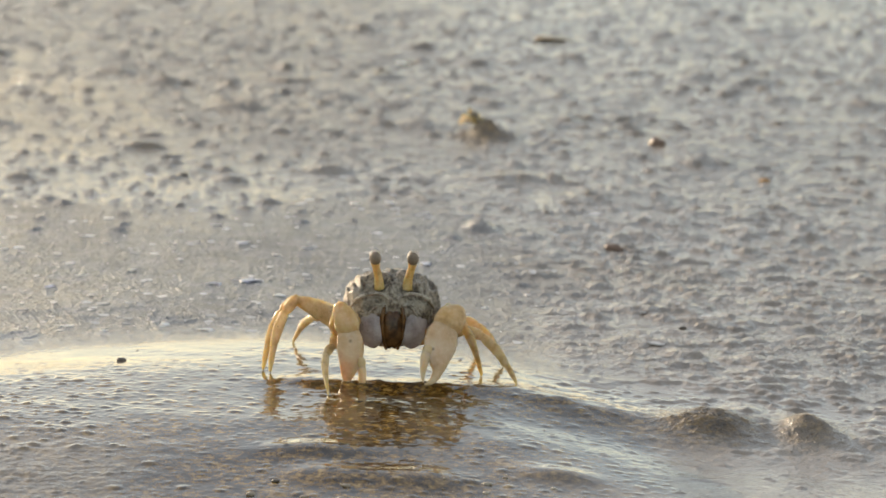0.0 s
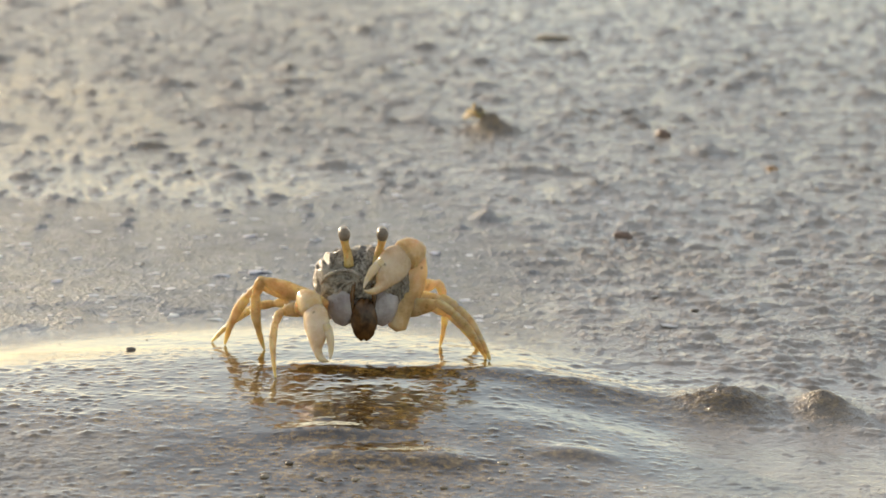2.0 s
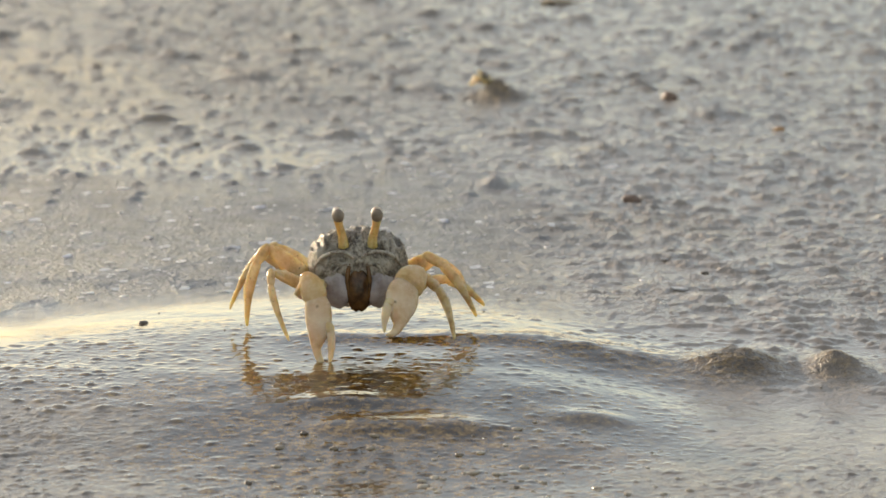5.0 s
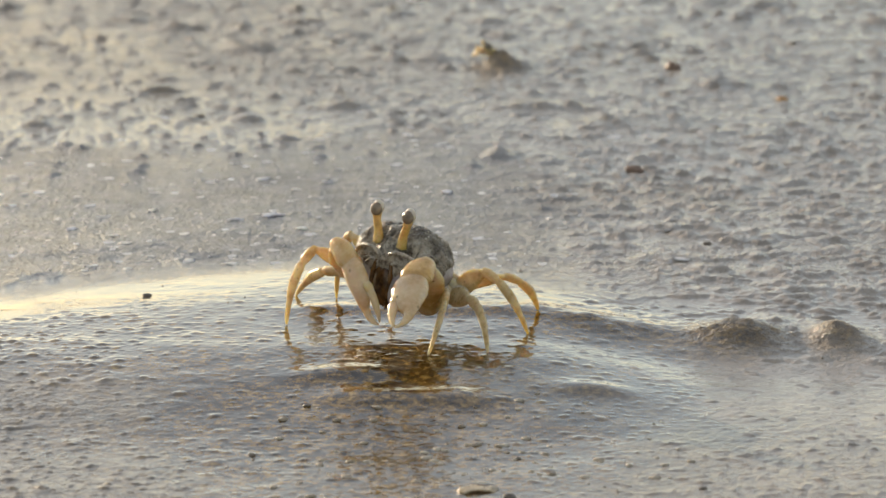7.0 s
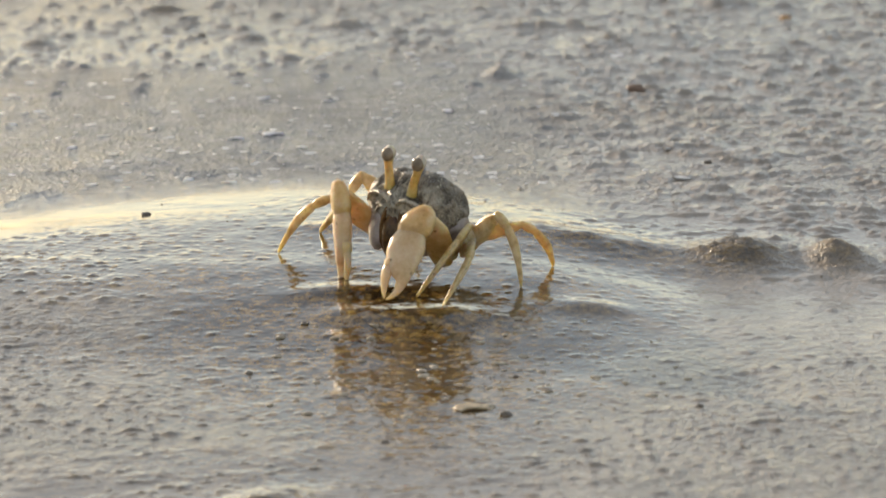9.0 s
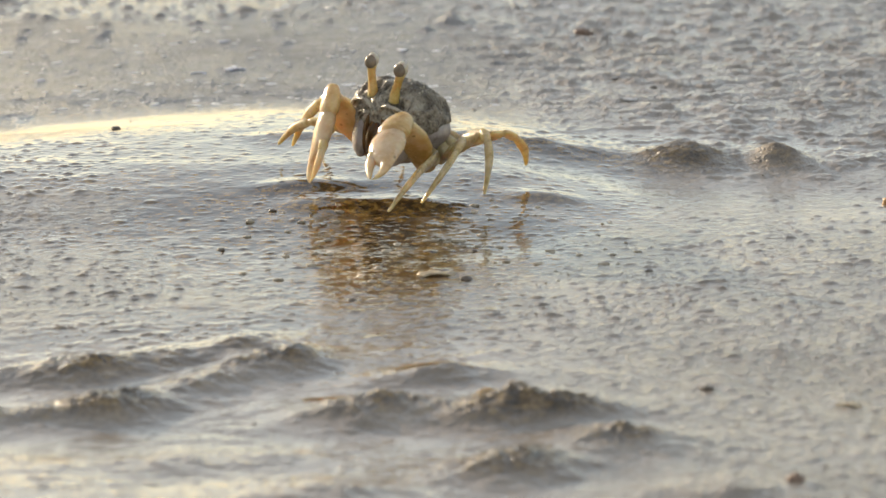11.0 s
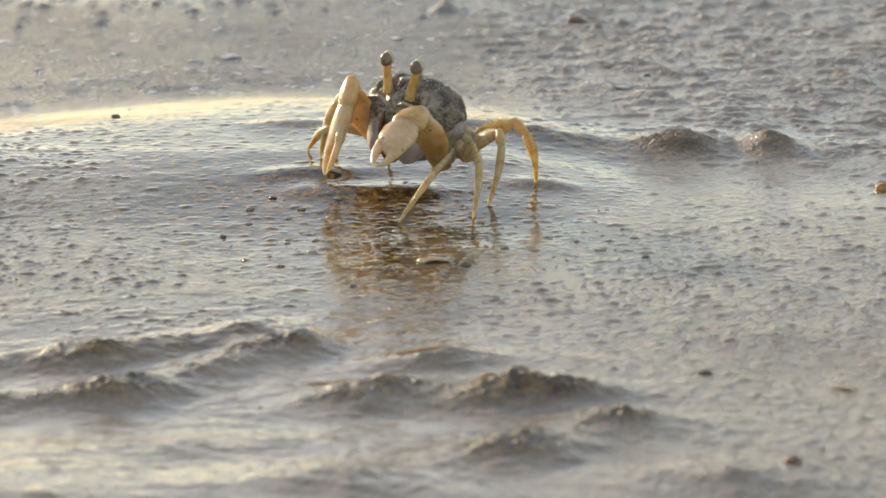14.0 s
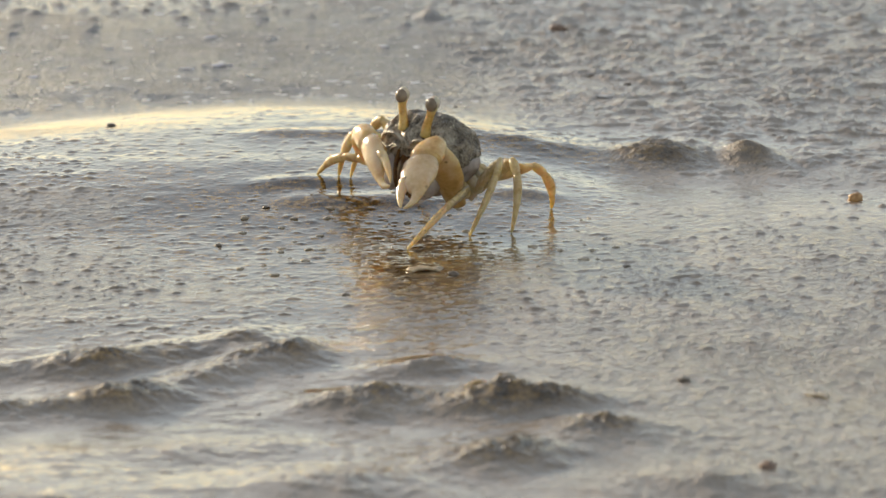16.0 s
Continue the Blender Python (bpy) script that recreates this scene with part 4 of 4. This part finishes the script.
FEET_L3 = [(0, -45, -124), (0.5, -48, -106), (1, -48, -106), (1.5, -58, -102), (2, -59, -106), (2.5, -58, -123), (3, -61, -107), (4, -61, -107), (6.5,
    -47, -119), (7, -33, -123), (7.5, -25, -148), (8, -32, -154), (8.5, -30, -169), (9, -30, -169), (9.5, -29, -165), (9.7, -28, -161), (11.8, -24,
    -164), (12, -22, -172), (12.5, -22, -172), (13, -22, -176), (14, -22, -176), (14.5, -18, -183), (15, -17, -195), (15.5, -17, -180), (16, -15,
    -198)]
FEET_L4 = [(0, -41, -79), (0.5, -41, -79), (1, -45, -95), (1.5, -50, -107), (2, -64, -101), (2.5, -64, -90), (3, -64, -90), (3.5, -66, -94), (4, -63,
    -112), (6.5, -54, -129), (7, -19, -115), (7.5, -19, -118), (8, -11, -131), (8.5, -11, -131), (9, -11, -134), (9.5, -9, -151), (9.7, -9, -151),
    (11.8, -3, -168), (12, -8, -187), (12.5, -8, -191), (14, -8, -191), (14.5, 1, -176), (15.5, 1, -176), (16, 5, -191)]
FEET_R1 = [(0, 11, -120), (0.5, 10, -126), (1, 9, -132), (1.5, 9, -132), (2, 9, -121), (2.5, 2, -141), (3, 2, -141), (3.5, -5, -118), (4, -5, -150),
    (6.5, 3, -168), (7, -9, -186), (7.5, -9, -191), (8, -11, -199), (8.5, -11, -199), (9, -11, -204), (9.5, -14, -224), (9.7, -14, -224), (11.8, -6,
    -244), (14.5, -6, -244), (15, -5, -248), (15.5, -5, -248), (16, -3, -265)]
FEET_R2 = [(0, 20, -127), (0.5, 13, -119), (1, 13, -98), (1.5, 13, -98), (2, 10, -123), (2.5, 10, -116), (3, -3, -125), (3.5, -3, -114), (4, -3,
    -122), (6.5, 15, -160), (7, 5, -183), (7.5, 5, -183), (8, 4, -189), (8.5, -5, -213), (9, -5, -213), (9.5, -3, -221), (9.7, -3, -221), (11.8, 0,
    -232), (12.5, 0, -232), (13, 6, -238), (13.5, 11, -242), (15, 11, -242), (15.5, 13, -249), (16, 13, -249)]
FEET_R3 = [(0, 17, -100), (2.5, 17, -100), (3, 1, -103), (4, 1, -103), (6.5, 16, -130), (7, 15, -162), (7.5, 13, -178), (8, 13, -183), (8.5, 13,
    -183), (9, 13, -196), (9.5, 10, -206), (9.7, 11, -211), (11.8, 15, -229), (15, 15, -229), (15.5, 18, -241), (16, 23, -246)]
FEET_R4 = [(0, 11, -85), (0.5, 14, -92), (1, 14, -92), (1.5, -2, -98), (2, -3, -103), (2.5, -5, -107), (3, -9, -112), (3.5, -8, -92), (4, -7, -108),
    (6.5, 19, -118), (7, 18, -142), (7.5, 22, -146), (8, 22, -146), (8.5, 17, -166), (9, 21, -175), (9.5, 22, -179), (9.7, 22, -179), (11.8, 26,
    -199), (12, 26, -207), (13.5, 26, -207), (14, 27, -211), (14.5, 27, -211), (15, 30, -210), (15.5, 30, -210), (16, 34, -222)]
CLAW_A = [(0, -13.4, -16.5, 21.5, -9.2, -22, -0.5), (0.5, -7.6, -17.5, 20, -4, -31.9, 3.8), (1, -9.6, -18.4, 18.1, -8.2, -34.4, 3), (1.5, -7.3, -17.4,
    20.2, -5.4, -29.7, 2.1), (2, -14.8, -17.2, 19.4, -9.8, -35, 7.5), (2.5, -15.7, -12.3, 25.1, -5.9, -29.9, 16.4), (3, -13.2, -16.1, 22.2, -7.2,
    -30.3, 6.5), (3.5, -12.9, -15.1, 23.7, -0.1, -30.9, 15.3), (4, -11.8, -18.4, 17.9, -8.9, -29.2, -1.1), (6.5, -13.7, -16.2, 21.8, -7.9, -29.4,
    5.2), (7, -9.6, -15, 24.2, 6.5, -18.1, 9.5), (7.5, -15.7, -14.8, 22.7, -6.6, -16, 1.2), (8, -12.3, -14.3, 24.7, 6.8, -19.8, 15.4), (8.5, -9.6,
    -17, 21.5, -4.2, -27.6, 3)]
CLAW_A += [(9, -12.8, -14.8, 24, -5.8, -17.9, 2.9), (9.3, -9.8, -17.7, 20.1, 3.7, -28.3, 6.3), (9.5, -12, -15.6, 23.2, 7, -24.7, 16.6), (9.7, -11.8,
    -15.4, 23.6, 2.2, -27.8, 12.1), (11.8, -10.8, -13, 26, -10.9, -21.2, 4.9), (12, -9.8, -14.8, 24.4, 3.1, -25.9, 10.4), (12.5, -9.5, -15.7, 23.4,
    8.2, -21.6, 11.7), (13, -10.8, -15.4, 23.7, 4.4, -23.2, 9.9), (13.5, -14.4, -3.1, 29.6, -4.8, -22.1, 24.2), (14, -11.4, -12.4, 26.4, -8.1, -22.5,
    7.1), (14.5, -10.3, -15.7, 23.4, 5.1, -23.6, 9.8), (15, -11.4, -12.9, 26, 1.4, -25, 12.8), (15.5, -17.6, -6.4, 28.6, -1.7, -16.2, 17.1), (16,
    -10.1, -15, 24.2, 8.6, -24.6, 17.8)]
CLAW_B = [(0, 15.3, -16, 21.2, 7.1, -30.2, 6.5), (0.5, 15, -16, 21.5, 3.9, -20, 0.4), (1, 13.9, -16, 22.1, 2.3, -30.8, 10.8), (1.5, 9.7, -18.7, 17.1,
    1.5, -33.8, 3.4), (2, 13.6, -1.7, 28.8, -0.1, -17.3, 21.6), (2.5, 15.3, -14.6, 23.2, 7.3, -20, 3.5), (3, 14, -8.4, 27.8, 9.9, -20.6, 9.9), (3.5,
    18.9, -13.4, 21.6, 16.2, -23.2, 2), (4, 15.5, -17.2, 18.6, 9, -34.4, 6.4), (6.5, 10.9, -16.1, 22.9, -0.1, -33.7, 15.7), (7, 14.8, -13.3, 24.8,
    21.6, -31.9, 15.3), (7.5, 14.1, -14.9, 23.5, 17.2, -27.8, 6), (8, 13.5, -13.6, 25, 21.7, -32.9, 18.4), (8.5, 12.5, -12.1, 26.4, 15.5, -30.3,
    14.4)]
CLAW_B += [(9, 13.4, -14, 24.6, 17.7, -28.9, 9), (9.3, 11.3, -16.3, 22.5, 20, -34.9, 14.6), (9.5, 11.9, -15.7, 23.2, 22.5, -33, 14.9), (9.7, 13.7,
    -14.2, 24.4, 23.3, -29.7, 12), (11.8, 12.7, -14.8, 24, 21.9, -33.7, 17.3), (12, 15.6, -9.5, 26.8, 24.7, -29.4, 24.8), (12.5, 14.9, -8.6, 27.4,
    18.4, -28.8, 19.6), (13, 13.6, -14.4, 24.2, 22.1, -27.8, 9), (13.5, 14.2, -13.2, 25, 21.1, -23.9, 7.1), (14, 12.2, -14.1, 24.9, 18.2, -33.9,
    17.3), (14.5, 13.5, -14.2, 24.4, 18.9, -27.7, 7.8), (15, 6.6, -16.9, 20.8, 17.1, -33.8, 11.3), (15.5, 12.4, -14.1, 24.8, 19.8, -26.4, 8.2), (16,
    11.3, -12.9, 26, 19, -30.9, 16)]


def between(rows, t):
    """A row at t, eased from the row before to the row after, and how far along it is."""
    for before, after in zip(rows, rows[1:]):
        if t <= after[0]:
            u = (t - before[0]) / (after[0] - before[0])
            e = u * u * (3 - 2 * u)
            return [p + (q - p) * e for p, q in zip(before[1:], after[1:])], u, math.dist(before[1:], after[1:])
    return list(rows[-1][1:]), 1.0, 0.0


def body_pose(t):
    (x, y, z, turn), u, far = between(BODY_ROWS, t)
    lean = 7 * min(1, max(0, (t - 6.5) / 0.5))
    return pose(x * MM, y * MM, z * MM, 0, lean, turn)


def motions():
    times = [k / 10 for k in range(161)]
    walk(beach_crab, [(t, body_pose(t)) for t in times])
    feet = {"L1": FEET_L1, "L2": FEET_L2, "L3": FEET_L3, "L4": FEET_L4, "R1": FEET_R1, "R2": FEET_R2, "R3": FEET_R3, "R4": FEET_R4}
    for name, rows in feet.items():
        leg, *pieces = beach_limbs[name]
        upper, lower = [], []
        for t in times:
            (x, y), u, far = between(rows, t)
            lift = min(4.0, 0.3 * far) * math.sin(math.pi * u) if far > 3 else 0.0
            foot = Vector((x * MM, y * MM, height(x * MM, y * MM) + lift * MM))
            a, b = leg_poses(name, body_pose(t).inverted() @ foot)
            upper.append((t, a))
            lower.append((t, b))
        walk(leg, upper)
        for piece in pieces:
            walk(piece, lower)
    # the mouth parts drop open for a while and close again
    gape = [(0, 0), (1.4, 0), (2.0, 3.2), (2.5, 6.0), (3.0, 0.8), (3.5, 0), (6.2, 1.2), (7.0, 0), (9.6, 0.6), (11.8, 0.2), (12.5, 0.7), (13.5, 0.7), (14.5, 0.2), (15.5, 0.6), (16, 0)]
    walk(beach_limbs["mouth"][0], [(t, pose(0.1 * d * MM, -0.35 * d * MM, -d * MM, 0.6 * d, 0, 0)) for t, d in gape])
    for side, letter, rows in ((-1, "L", CLAW_A), (1, "R", CLAW_B)):
        arm, *pieces = beach_limbs[letter + "claw"]
        upper, lower = [], []
        for t in times:
            row, u, far = between(rows, t)
            a, b = claw_poses(side, Vector(row[:3]) * MM, Vector(row[3:]) * MM)
            upper.append((t, a))
            lower.append((t, b))
        walk(arm, upper)
        for piece in pieces:
            walk(piece, lower)


def crouch(body, limbs, place, spread, size):
    """Sets a still crab down with its legs folded round it."""
    body.matrix_world = place @ Matrix.Scale(size, 4)
    for name, pieces in limbs.items():
        if name == "mouth":
            continue
        side = -1 if name[0] == "L" else 1
        if name.endswith("claw"):
            a, b = claw_poses(side, Vector((side * 14, -13, 22)) * MM, Vector((side * 5, -24, 10)) * MM)
        else:
            x, y = {"1": (24, -20), "2": (29, -6), "3": (29, 10), "4": (22, 22)}[name[1]]
            a, b = leg_poses(name, Vector((side * x * spread, y * spread, (height(place.translation.x, place.translation.y) - place.translation.z) / size / MM)) * MM)
        pieces[0].matrix_basis = a
        for piece in pieces[1:]:
            piece.matrix_basis = b


crouch(far_crab, far_limbs, pose(0.0112, 0.372, height(0.0112, 0.372) - 0.0008, 0, 0, -72), 0.55, 0.25)
motions()
